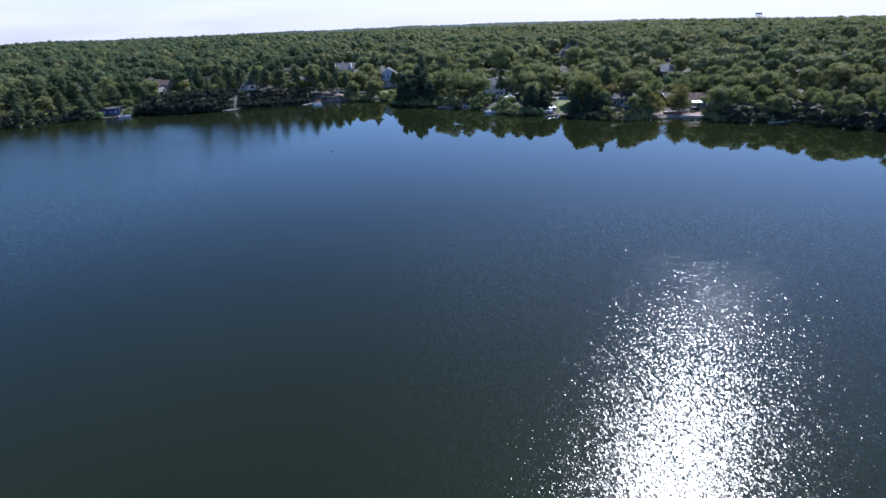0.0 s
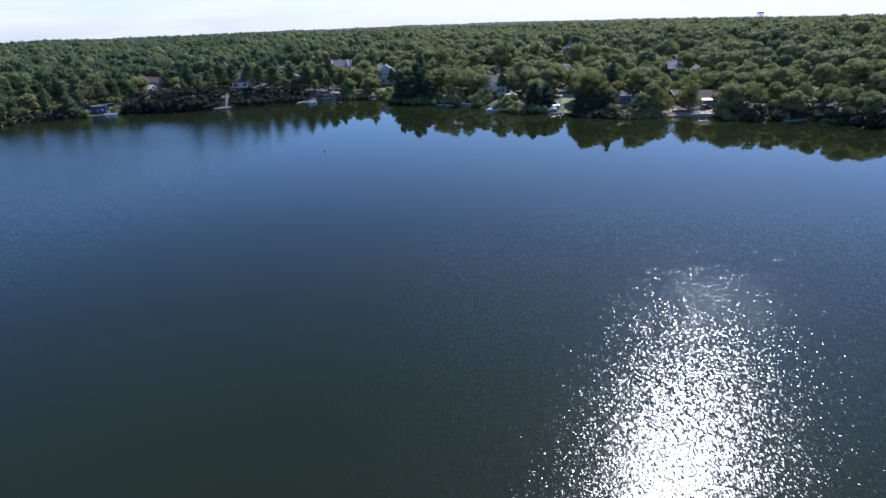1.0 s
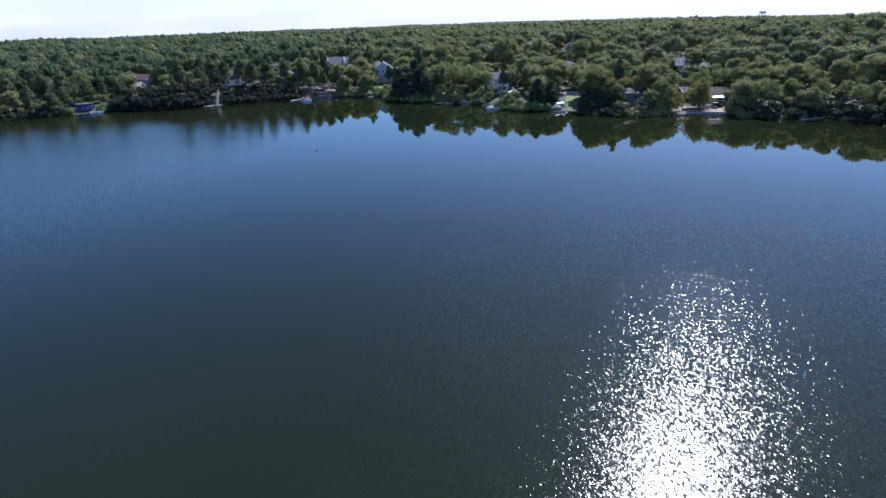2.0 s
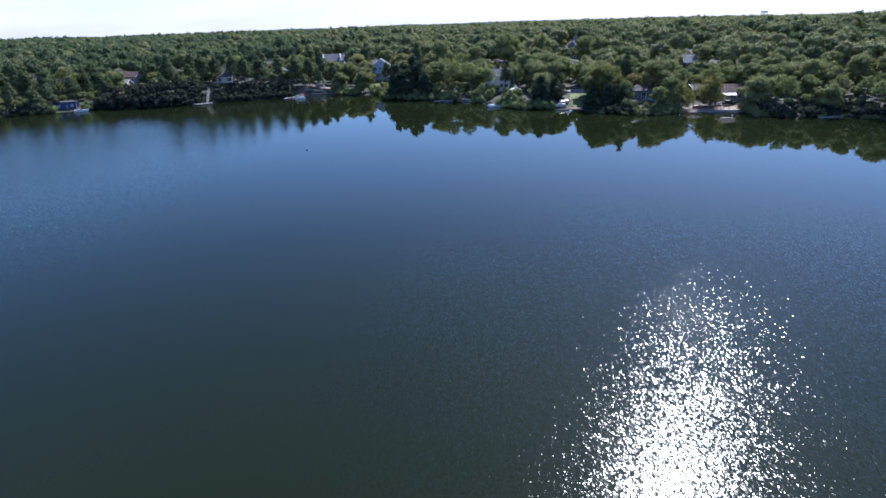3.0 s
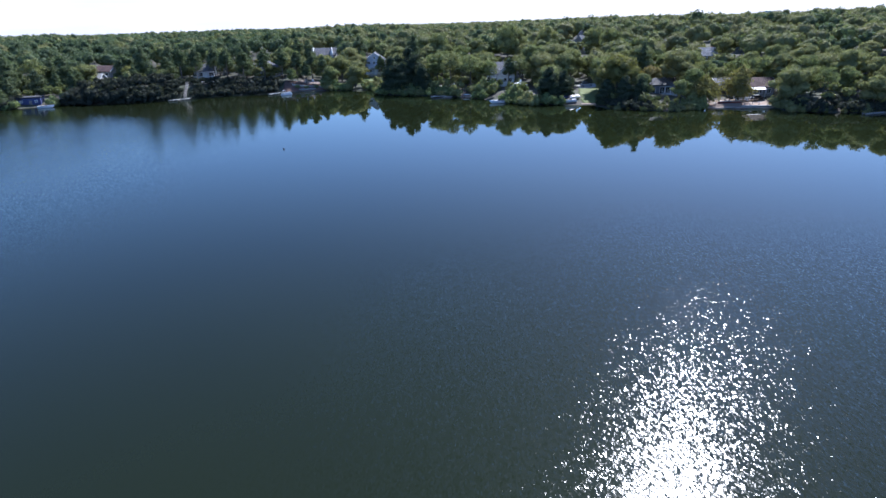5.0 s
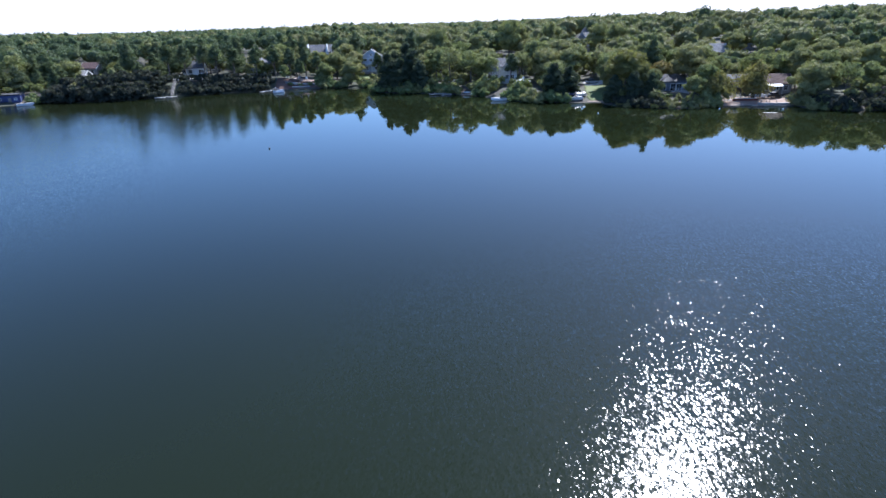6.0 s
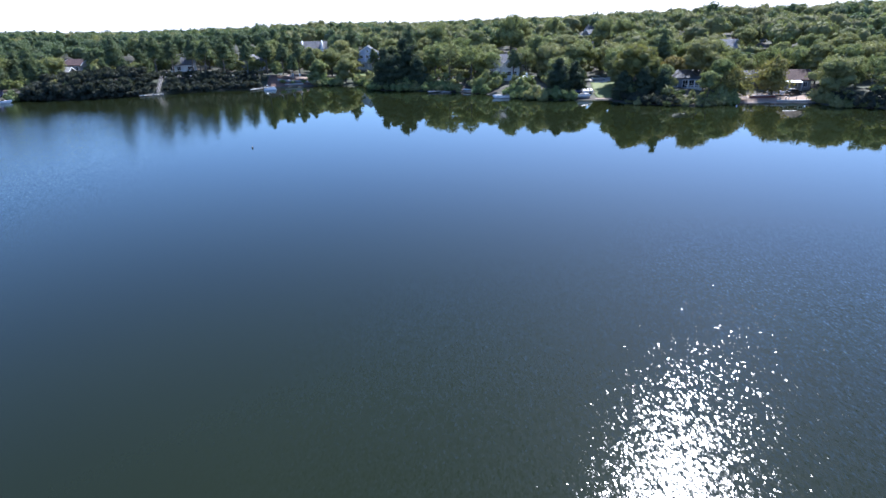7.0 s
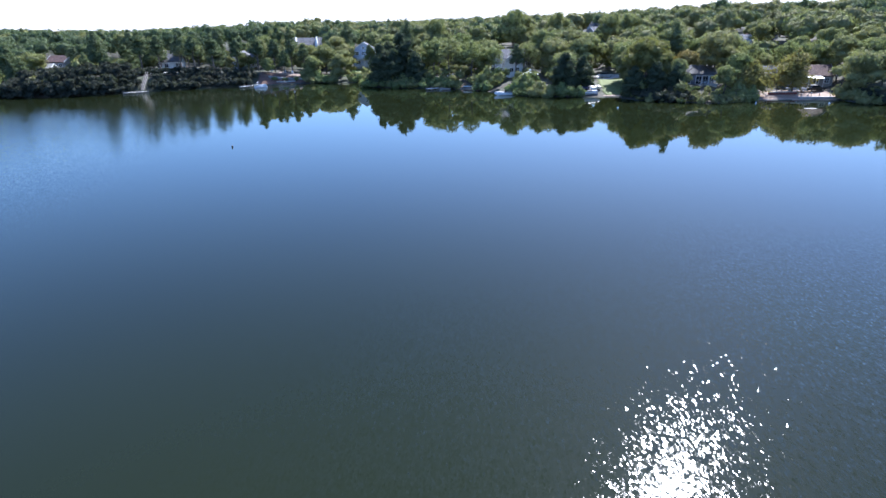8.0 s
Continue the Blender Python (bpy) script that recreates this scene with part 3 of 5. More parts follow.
def patch(name, outline, mat, label, category, lift=0.07, step=0.8):
    """A piece of ground cover that follows the land inside an outline."""
    o = np.array(outline, float)
    xs, ys = np.arange(o[:, 0].min(), o[:, 0].max() + step, step), np.arange(o[:, 1].min(), o[:, 1].max() + step, step)
    gx, gy = np.meshgrid(xs, ys)
    keep = np.zeros(gx.shape, bool)
    for (ax, ay), (bx, by) in zip(o, np.roll(o, -1, 0)):
        if ay != by:
            keep ^= ((ay > gy) != (by > gy)) & (gx < (bx - ax) * (gy - ay) / (by - ay) + ax)
    z = np.maximum(land(gx, gy), 0.02) + lift + 0.02 * np.sin(gx * 3.1 + gy * 2.3)
    n = len(xs)
    cell = keep[:-1, :-1] & keep[1:, :-1] & keep[:-1, 1:] & keep[1:, 1:]
    j, i = np.nonzero(cell)
    a = j * n + i
    me = mesh_from(name, np.stack([gx, gy, z], -1).reshape(-1, 3), [np.stack([a, a + 1, a + n + 1, a + n], 1)])
    bm = bmesh.new()
    bm.from_mesh(me)
    bmesh.ops.delete(bm, geom=[v for v in bm.verts if not v.link_faces], context="VERTS")
    rim_ = bmesh.ops.extrude_face_region(bm, geom=bm.faces[:])
    for v in [g for g in rim_["geom"] if isinstance(g, bmesh.types.BMVert)]:
        v.co.z -= 0.3
    bmesh.ops.recalc_face_normals(bm, faces=bm.faces)
    bm.to_mesh(me)
    bm.free()
    me.shade_smooth()
    me.materials.append(mat)
    return tagged(new(name, me), label, category, kind="structure")


# ---------------- houses ----------------
def add_window(house, x, y, z, w, h, side=0, bars=1):
    """A window on a front wall at y (side 0) or on a side wall at x (side 90)."""
    m = pose(x, y, z, 0, 0, side)
    g = Geo()
    for a, b in (((-w / 2, -0.05, 0), (-w / 2, -0.05, h)), ((w / 2, -0.05, 0), (w / 2, -0.05, h)), ((-w / 2 - 0.06, -0.06, h), (w / 2 + 0.06, -0.06, h)), ((-w / 2 - 0.1, -0.09, 0), (w / 2 + 0.1, -0.09, 0))):
        g.beam(a, b, 0.14, 0.14)
    for k in range(bars):
        u = -w / 2 + w * (k + 1) / (bars + 1)
        g.beam((u, -0.04, 0), (u, -0.04, h), 0.06, 0.06)
    g.beam((-w / 2, -0.04, h * 0.5), (w / 2, -0.04, h * 0.5), 0.06, 0.06)
    fr = part("window", g, TRIM, house, "white-framed window")
    fr.matrix_basis = m
    p = part("pane", Geo().box(0, -0.01, h / 2, w, 0.03, h), GLASS_M, fr)
    return fr


def gabled_house(name, label, x, y, turn, w, d, eave, ridge, wall, roof, windows=(), front_gable=False, chimney=None, lift=0.0, door=None, over=0.45):
    """Walls with gables, two roof slopes with fascia boards, windows, door, chimney. Front faces the lake."""
    z = high(x, y) + lift
    h = thing(name, label, "house", x, y, z, turn)
    rise = ridge - eave
    body = Geo()
    if front_gable:
        body.v, body.f = [], []
        outline = [(-w / 2, -4.0), (w / 2, -4.0), (w / 2, eave), (0, ridge), (-w / 2, eave)]
        pts = [(a, -d / 2, b) for a, b in outline] + [(a, d / 2, b) for a, b in outline]
        body.add(pts, [tuple(range(4, -1, -1)), tuple(range(5, 10))] + [(i, (i + 1) % 5, 5 + (i + 1) % 5, 5 + i) for i in range(5)])
    else:
        body.extrude([(-d / 2, -4.0), (d / 2, -4.0), (d / 2, eave), (0, ridge), (-d / 2, eave)], -w / 2, w / 2)
    part("wall", body, wall, h)
    span, run = (w / 2, d / 2) if front_gable else (d / 2, w / 2)
    t = 0.22
    slope = rise / span
    for s in (-1, 1):
        lo, hi = (s * (span + over), eave - over * slope + 0.06), (0.0, ridge + 0.06)
        g = Geo()
        q = [lo, hi, (hi[0], hi[1] + t), (lo[0], lo[1] + t)]
        if front_gable:
            pts = [(a, -run - over, b) for a, b in q] + [(a, run + over, b) for a, b in q]
            g.add(pts, [(0, 1, 2, 3), (7, 6, 5, 4), (0, 4, 5, 1), (1, 5, 6, 2), (2, 6, 7, 3), (3, 7, 4, 0)])
        else:
            g.extrude(q, -run - over, run + over)
        part("roof", g, roof, h)
        for e in (-1, 1):
            u = e * (run + over + 0.03)
            a, b = ((lo[0], u, lo[1] + t / 2), (0, u, ridge + 0.06 + t / 2)) if front_gable else ((u, lo[0], lo[1] + t / 2), (u, 0, ridge + 0.06 + t / 2))
            part("fascia", Geo().beam(a, b, 0.06, 0.32), TRIM, h, "white rake board")
    for wx, wz, ww, wh, *side in windows:
        if side:
            add_window(h, side[0] * w / 2, wx, wz, ww, wh, 90 * side[0])
        else:
            add_window(h, wx, -d / 2, wz, ww, wh)
    if door:
        part("door", Geo().box(door[0], -d / 2 - 0.03, door[1] + 1.02, 0.95, 0.08, 2.04), door[2], h, "front door")
    if chimney:
        cx, cy, cw, ch = chimney
        g = Geo().box(cx, cy, ridge + ch / 2 - 1.2, cw, cw, ch + 2.4)
        g.box(cx, cy, ridge + ch + 0.05, cw + 0.16, cw + 0.16, 0.14)
        part("chimney", g, BRICK_RED, h)
    return h


def add_deck(house, x0, x1, y0, y1, z, mat=PALE_WOOD, rail=TRIM, ground=-1.5):
    """A raised deck with boards, posts and a railing."""
    g = Geo()
    n = max(3, int((y1 - y0) / 0.3))
    for k in range(n):
        g.box((x0 + x1) / 2, y0 + (k + 0.5) * (y1 - y0) / n, z, x1 - x0, (y1 - y0) / n - 0.03, 0.06)
    dk = part("deck", g, mat, house, "wooden deck")
    for x in (x0 + 0.1, (x0 + x1) / 2, x1 - 0.1):
        part("post", Geo().box(x, y0 + 0.1, (z + ground) / 2, 0.14, 0.14, z - ground), rail, house)
    r = Geo()
    r.beam((x0, y0, z + 1.0), (x1, y0, z + 1.0), 0.1).beam((x0, y0, z + 0.15), (x1, y0, z + 0.15), 0.08)
    for s in (x0, x1):
        r.beam((s, y0, z + 1.0), (s, y1, z + 1.0), 0.1).beam((s, y0, z + 0.15), (s, y1, z + 0.15), 0.08)
    k = int((x1 - x0) / 0.22)
    for i in range(k + 1):
        u = x0 + (x1 - x0) * i / k
        r.box(u, y0, z + 0.5, 0.06, 0.06, 1.0)
    part("railing", r, rail, house, "white deck railing")
    return dk


# left shore
blue = thing("boathouse", "deep blue boarded boathouse with a flat roof at the water", "boathouse", -145.5, 258.5, 0.35, 18)
part("wall", Geo().box(0, 0, 1.0, 7.6, 5.0, 3.4), DEEP_BLUE, blue)
part("roof", Geo().box(0, 0, 2.82, 8.2, 5.7, 0.22).box(0, -2.87, 2.82, 8.24, 0.08, 0.3), DARK_ROOF, blue)
for bx in (-2.2, 2.4):
    add_window(blue, bx, -2.5, 1.1, 0.8, 0.7)
part("door", Geo().box(0.6, -2.54, 0.75, 0.9, 0.08, 2.0), TIMBER, blue)
for bx in (-3.8, 0, 3.8):
    part("post", Geo().rod((bx, -2.4, -1.6), (bx, -2.4, -0.6), 0.14), TIMBER, blue)

gabled_house("cottage", "low cottage with a pale roof among pines on the bluff", -140.5, 291, 8, 8.5, 7, 2.6, 4.3, GREY_WALL, PALE_ROOF, [(-3, 0.9, 1.4, 1.2), (0.5, 0.9, 1.4, 1.2), (3.2, 0.9, 1.2, 1.2)], lift=8.0 - 4.3 - high(-140.5, 291))
gabled_house("cottage", "low grey cottage with a red-brown roof half hidden by pines", -141.5, 306, -12, 8, 7, 2.7, 4.6, GREY_WALL, RED_ROOF, [(-2.4, 0.9, 1.4, 1.2), (2.2, 0.9, 1.6, 1.2)], lift=10.2 - 4.6 - high(-141.5, 306))
gabled_house("lake_house", "white lake house with dark windows behind the seawall", -98.4, 303, 10, 8.4, 7, 3.0, 5.4, WHITE_WALL, GREY_ROOF, [(-3.4, 0.9, 1.6, 1.4), (-1.0, 0.9, 1.4, 1.4), (3.2, 0.9, 2.0, 1.4)], chimney=(3, 0, 0.8, 1.0), lift=-0.2, door=(1.2, 0.1, TRIM))
gabled_house("lake_house", "white gabled house behind shore trees", -71.5, 303, -6, 8.4, 8, 3.6, 6.0, WHITE_WALL, GREY_ROOF, [(-2.3, 0.8, 1.5, 1.4), (2.3, 0.8, 1.5, 1.4), (0, 3.5, 1.2, 1.2)], front_gable=True, lift=-0.2)
grey = gabled_house("grey_house", "long grey-roofed house with white gable peaks above the trees", -55, 336, 4, 16, 9, 5.0, 8.0, GREY_WALL, GREY_ROOF, [(-5, 3.0, 1.4, 1.3), (-1.5, 3.0, 1.4, 1.3), (4.6, 3.0, 1.4, 1.3)], lift=14.0 - 8.0 - high(-55, 336))
for gx in (-2.2, 6.4):
    g = Geo()
    g.add([(gx - 0.8, -5.0, 4.2), (gx + 0.8, -5.0, 4.2), (gx + 0.8, 1.5, 4.2), (gx - 0.8, 1.5, 4.2), (gx, -4.4, 8.6), (gx, -0.4, 8.6)], [(0, 1, 4), (1, 2, 5, 4), (2, 3, 5), (3, 0, 4, 5), (3, 2, 1, 0)])
    part("gable_peak", g, TRIM, grey, "narrow white gable peak")
bh = gabled_house("lake_house", "two-storey pale blue house with white windows and decks above a lawn", -26.5, 318.5, 3, 8.6, 9, 6.2, 9.0, PALE_BLUE, GREY_ROOF,
                  [(-2.6, 4.4, 1.3, 1.3), (-0.2, 4.4, 1.3, 1.3), (2.4, 4.4, 1.3, 1.3), (-2.4, 0.8, 1.8, 1.5), (2.3, 0.8, 2.0, 1.5), (0, 6.7, 0.9, 0.9)], front_gable=True, lift=12.2 - 9.0 - high(-26.5, 318.5), door=(0.2, 0.1, TRIM))
add_deck(bh, -3.8, 4.0, -6.6, -4.5, 2.9, ground=-1.2)
add_deck(bh, -3.8, 4.0, -7.0, -4.5, 0.2, ground=-1.6)
# middle shore
ih = gabled_house("grey_house", "pale house with a cross gable behind a leafless tree", 25.0, 266, -6, 10.5, 7.5, 4.9, 7.2, WHITE_WALL, GREY_ROOF, [(-4.2, 0.9, 1.3, 1.3), (-1.6, 0.9, 1.3, 1.3), (-4.0, 3.2, 1.2, 1.2), (-1.4, 3.2, 1.2, 1.2)], lift=0.7)
wing = Geo()
wing_pts = [(0.6, -4.0), (4.8, -4.0), (4.8, 4.9), (2.7, 7.0), (0.6, 4.9)]
wing.add([(a, -5.2, b) for a, b in wing_pts] + [(a, 0.0, b) for a, b in wing_pts], [(4, 3, 2, 1, 0), (5, 6, 7, 8, 9)] + [(i, (i + 1) % 5, 5 + (i + 1) % 5, 5 + i) for i in range(5)])
part("gable_wing", wing, WHITE_WALL, ih)
for e_ in (-1, 1):
    part("wing_roof", Geo().add([(2.7, -5.6, 7.06), (2.7, 0.0, 7.06), (2.7 + 2.5 * e_, 0.0, 4.56), (2.7 + 2.5 * e_, -5.6, 4.56), (2.7, -5.6, 7.26), (2.7, 0.0, 7.26), (2.7 + 2.5 * e_, 0.0, 4.76), (2.7 + 2.5 * e_, -5.6, 4.76)], [(3, 2, 1, 0), (4, 5, 6, 7), (0, 1, 5, 4), (1, 2, 6, 5), (2, 3, 7, 6), (3, 0, 4, 7)]), GREY_ROOF, ih)
    part("fascia", Geo().beam((2.7, -5.63, 7.16), (2.7 + 2.5 * e_, -5.63, 4.66), 0.06, 0.34), TRIM, ih, "white rake board")
for wz in (0.9, 3.2):
    add_window(ih, 1.75, -5.2, wz, 1.2, 1.3)
    add_window(ih, 3.65, -5.2, wz, 1.2, 1.3)
gabled_house("hill_house", "house roof with white edges among the trees", 31.5, 287, 28, 7, 7, 3.2, 5.6, GREY_WALL, GREY_ROOF, [(-1.8, 0.9, 1.3, 1.3), (1.8, 0.9, 1.3, 1.3)], lift=-0.2)
gz = high(30.4, 250.0)
gaz = thing("pavilion", "white open pavilion with a hipped roof and cupola", "pavilion", 30.4, 250.0, gz, 6)
part("floor", Geo().box(0, 0, -0.3, 5.4, 4.0, 0.9), CONCRETE, gaz)
for px in (-2.5, -0.85, 0.85, 2.5):
    for py in (-1.8, 1.8):
        part("post", Geo().box(px, py, 1.25, 0.2, 0.2, 2.3), TRIM, gaz)
part("roof", Geo().box(0, 0, 2.48, 5.9, 4.5, 0.16).box(0, 0, 3.05, 5.8, 4.4, 1.0, taper=0.22), TRIM, gaz, "white hipped roof")
part("cupola", Geo().box(0, 0, 3.85, 0.7, 0.7, 0.7).box(0, 0, 4.4, 0.9, 0.9, 0.45, taper=0.05), TRIM, gaz)
part("wall", Geo().box(-1.6, 1.75, 1.2, 2.4, 0.1, 2.2), WHITE_WALL, gaz)
gaz.scale = (0.74, 0.74, 0.74)
# shore right of the lawn
wh = gabled_house("lake_house", "blue-grey lake house with white window wall and deck", 72.4, 235, -8, 9.5, 7, 3.2, 5.0, BLUE_WALL, GREY_ROOF, [(-3.6, 0.7, 1.3, 1.6), (-1.8, 0.7, 1.3, 1.6), (0.9, 0.5, 1.5, 2.1), (2.6, 0.5, 1.5, 2.1), (4.1, 0.5, 1.0, 2.1)], lift=-0.6)
add_deck(wh, 0.6, 4.9, -6.2, -3.5, 0.35, ground=-2.2)
part("skirt", Geo().box(2.75, -6.28, -0.35, 4.3, 0.08, 1.3), TRIM, wh, "white deck skirting")
gabled_house("beach_house", "dark brown cottage with a grey roof by the beach", 94.2, 237, 4, 6.4, 7, 2.4, 4.0, BROWN_WALL, GREY_ROOF, [(-1.6, 0.9, 1.1, 1.1), (1.4, 0.9, 1.1, 1.1)], lift=0.3)
ph = gabled_house("beach_house", "beach house with red-brown roof and a white awning", 101, 229, -8, 8.5, 7, 2.7, 4.9, GREY_WALL, RED_ROOF, [(-2.6, 0.8, 1.4, 1.3), (0.2, 0.8, 1.4, 1.3), (2.8, 0.8, 1.2, 1.3)], lift=0.3)
aw = Geo()
aw.add([(-2.7, -6.0, 2.1), (1.2, -6.0, 2.1), (1.2, -3.5, 2.6), (-2.7, -3.5, 2.6), (-2.7, -6.0, 2.22), (1.2, -6.0, 2.22), (1.2, -3.5, 2.72), (-2.7, -3.5, 2.72)], [(3, 2, 1, 0), (4, 5, 6, 7), (0, 1, 5, 4), (1, 2, 6, 5), (2, 3, 7, 6), (3, 0, 4, 7)])
part("awning", aw, TRIM, ph, "white porch awning")
for px in (-2.5, -0.75, 1.0):
    part("post", Geo().box(px, -5.85, 0.9, 0.12, 0.12, 2.6), TRIM, ph)
hr = gabled_house("hill_house", "dark tall house with a pale roof on the hillside", 108.2, 282.5, 2, 5.6, 6.4, 4.6, 7.2, BROWN_WALL, PALE_ROOF, [(-1.4, 2.8, 1.1, 1.2), (1.4, 2.8, 1.1, 1.2)], lift=12.7 - 7.2 - high(108.2, 282.5), chimney=(2.2, 0.6, 0.7, 0.4))
for hx, hy, ht, hr_ in ((85, 388, 38, 15.2), (90.5, 403, -48, 17.6), (84, 374, -40, 12.2)):
    hl = hr_ - 6.6 - high(hx, hy)
    gabled_house("hill_house", "grey-roofed hillside house with white roof edges", hx, hy, ht, 8, 7, 3.4, 6.6, GREY_WALL, GREY_ROOF, [(-2, 1.0, 1.2, 1.2), (2, 1.0, 1.2, 1.2)], lift=hl)

# ---------------- ground covers ----------------
patch("lawn", [(46.5, 227.5), (52.5, 227.0), (57.5, 240), (60, 256), (52, 258), (48, 240)], LAWN_M, "sunlit mown lawn sloping to the water", "lawn")
patch("lawn", [(-37, 291), (-22, 289), (-19, 312), (-33, 313)], LAWN_M, "small lawn below the blue-grey house", "lawn")
patch("driveway", [(51, 252), (58.5, 251), (60, 259), (52, 260)], CONCRETE, "pale concrete drive above the lawn", "driveway", lift=0.14)
patch("beach", [(77.5, 212.6), (88, 211.2), (98.5, 209.8), (100.5, 219), (97, 224), (84, 222), (79, 219)], SAND, "pale sandy beach in front of the cottages", "beach")
patch("beach", [(8, 252.8), (15.5, 247.8), (17, 251), (10, 256)], SAND, "narrow strip of sand at the water", "beach")
patch("terrace", [(-55, 288.5), (-45, 287.5), (-41, 290), (-44, 296), (-55, 294)], SAND, "sandy terrace above the shore", "terrace")
patch("terrace", [(-102, 277), (-84, 282), (-79, 292), (-101, 290)], CONCRETE, "pale patio behind the seawall", "terrace", lift=0.12)
patch("slope", [(-60, 279), (-49, 282.5), (-42, 285), (-43, 288), (-60, 290)], REDSOIL, "reddish needle-covered slope above the pontoon boat", "slope", lift=0.1)
patch("beach", [(45.5, 226), (51, 225.2), (51.5, 228), (46.5, 228.5)], SAND, "sandy landing at the foot of the lawn", "beach", lift=0.1)


# ---------------- seawalls, stairs, docks ----------------
def wall_line(name, pts, top, thick, mat, label, cap=None, below=1.6):
    """A low wall along a line of places."""
    x0, y0 = pts[0]
    root = thing(name, label, "wall", x0, y0, 0.0)
    for (ax, ay), (bx, by) in zip(pts, pts[1:]):
        az_, bz_ = high(ax, ay) + top, high(bx, by) + top
        n = max(1, int(math.hypot(bx - ax, by - ay) / 1.2))
        for k in range(n):
            u, w = k / n, (k + 0.98) / n
            p = [Vector((ax + (bx - ax) * q - x0, ay + (by - ay) * q - y0, az_ + (bz_ - az_) * q)) for q in (u, w)]
            part("block", Geo().beam(p[0] - Vector((0, 0, below / 2)), p[1] - Vector((0, 0, below / 2)), thick, below), mat, root)
        if cap:
            part("cap", Geo().beam((ax - x0, ay - y0, az_ + 0.06), (bx - x0, by - y0, bz_ + 0.06), thick + 0.25, 0.14), cap, root, "pale wall cap")
    return root


wall_line("seawall", [(-101.5, 277.5), (-93, 280), (-84.5, 282.5)], 0.35, 0.4, STONE, "stone seawall with a pale cap on top of the bank", TRIM)
wall_line("retaining_wall", [(-57, 284.5), (-50, 286), (-44, 286.5)], 0.5, 0.35, STONE, "low retaining wall below the terrace", PALE_WOOD)
wall_line("retaining_wall", [(-54, 282.8), (-47.5, 284.6)], 0.35, 0.3, TIMBER, "low timber retaining wall on the slope", PALE_WOOD)
wall_line("bulkhead", [(88.8, 212.3), (98.2, 210.9)], 0.45, 0.3, TIMBER, "low timber bulkhead along the beach", PALE_WOOD)
wall_line("retaining_wall", [(84.8, 218.2), (91.5, 217.6)], 0.6, 0.35, RED_WOOD, "red-brown timber wall on the beach", PALE_WOOD)


def staircase(name, a, b, width, label, wood=PALE_WOOD, rail=TRIM):
    a, b = Vector(a), Vector(b)
    root = thing(name, label, "stairs", a.x, a.y, a.z)
    d = b - a
    n = max(4, int(abs(d.z) / 0.18))
    flat = Vector((d.x, d.y, 0)).normalized()
    side = Vector((-flat.y, flat.x, 0)) * (width / 2)
    for k in range(n + 1):
        p = d * (k / n)
        part("tread", Geo().beam(p - side, p + side, 0.3, 0.06), wood, root)
    for s in (-1, 1):
        part("stringer", Geo().beam(side * s, d + side * s, 0.08, 0.26), wood, root)
        up = Vector((0, 0, 0.95))
        g = Geo().beam(side * s + up, d + side * s + up, 0.09)
        for k in range(5):
            g.beam(d * (k / 4) + side * s, d * (k / 4) + side * s + up, 0.08)
        part("railing", g, rail, root)
    for k in (0.35, 0.75):
        part("post", Geo().beam(d * k + Vector((0, 0, -1.8)), d * k, 0.16), TIMBER, root)
    return root


staircase("stairs", (-92.9, 265.5, 0.8), (-94.6, 274.2, 4.8), 0.6, "weathered wooden stairs down the bank to the dock", TIMBER, TIMBER)
staircase("stairs", (-135.5, 259.2, 2.0), (-127.0, 265.0, 4.6), 1.1, "weathered wooden stairs along the bank", TIMBER, TIMBER)


def dock(name, a, b, width, label, z=0.42, posts=4, board=PALE_WOOD):
    """Planks on stringers, on piles in the water."""
    a, b = Vector((*a, z)), Vector((*b, z))
    root = thing(name, label, "dock", a.x, a.y, 0)
    d = b - a
    flat = d.normalized()
    side = Vector((-flat.y, flat.x, 0)) * (width / 2)
    o = Vector((0, 0, z))
    n = int(d.length / 0.32)
    for k in range(n):
        p = o + d * ((k + 0.5) / n)
        part("plank", Geo().beam(p - side, p + side, d.length / n - 0.03, 0.05), board, root)
    for s in (-0.8, 0.8):
        part("stringer", Geo().beam(o + side * s - Vector((0, 0, 0.12)), o + d + side * s - Vector((0, 0, 0.12)), 0.1, 0.18), TIMBER, root)
        for k in range(posts):
            p = d * ((k + 0.05) / (posts - 0.9)) + side * s * 1.2
            part("pile", Geo().rod(p + Vector((0, 0, -1.4)), p + Vector((0, 0, z + 0.35)), 0.09), TIMBER, root)
    return root


dock("dock", (-97.4, 261.9), (-93.6, 263.0), 1.3, "small plank dock at the foot of the stairs")
dock("dock", (-93.8, 263.8), (-91.0, 265.3), 1.3, "short plank landing beside the stairs dock")
dock("dock", (-63.2, 272.2), (-60.2, 277.4), 1.4, "plank dock beside the pontoon boat")
dock("dock", (-0.6, 252.6), (4.6, 254.6), 1.2, "small plank dock with pilings under the evergreens")
dock("dock", (112.5, 195.3), (119.5, 197.4), 1.1, "low weathered plank dock under overhanging trees", z=0.3, board=TIMBER)
dock("dock", (-34.6, 286.2), (-29.0, 293.2), 1.2, "pale plank walkway up the shore", z=0.75)


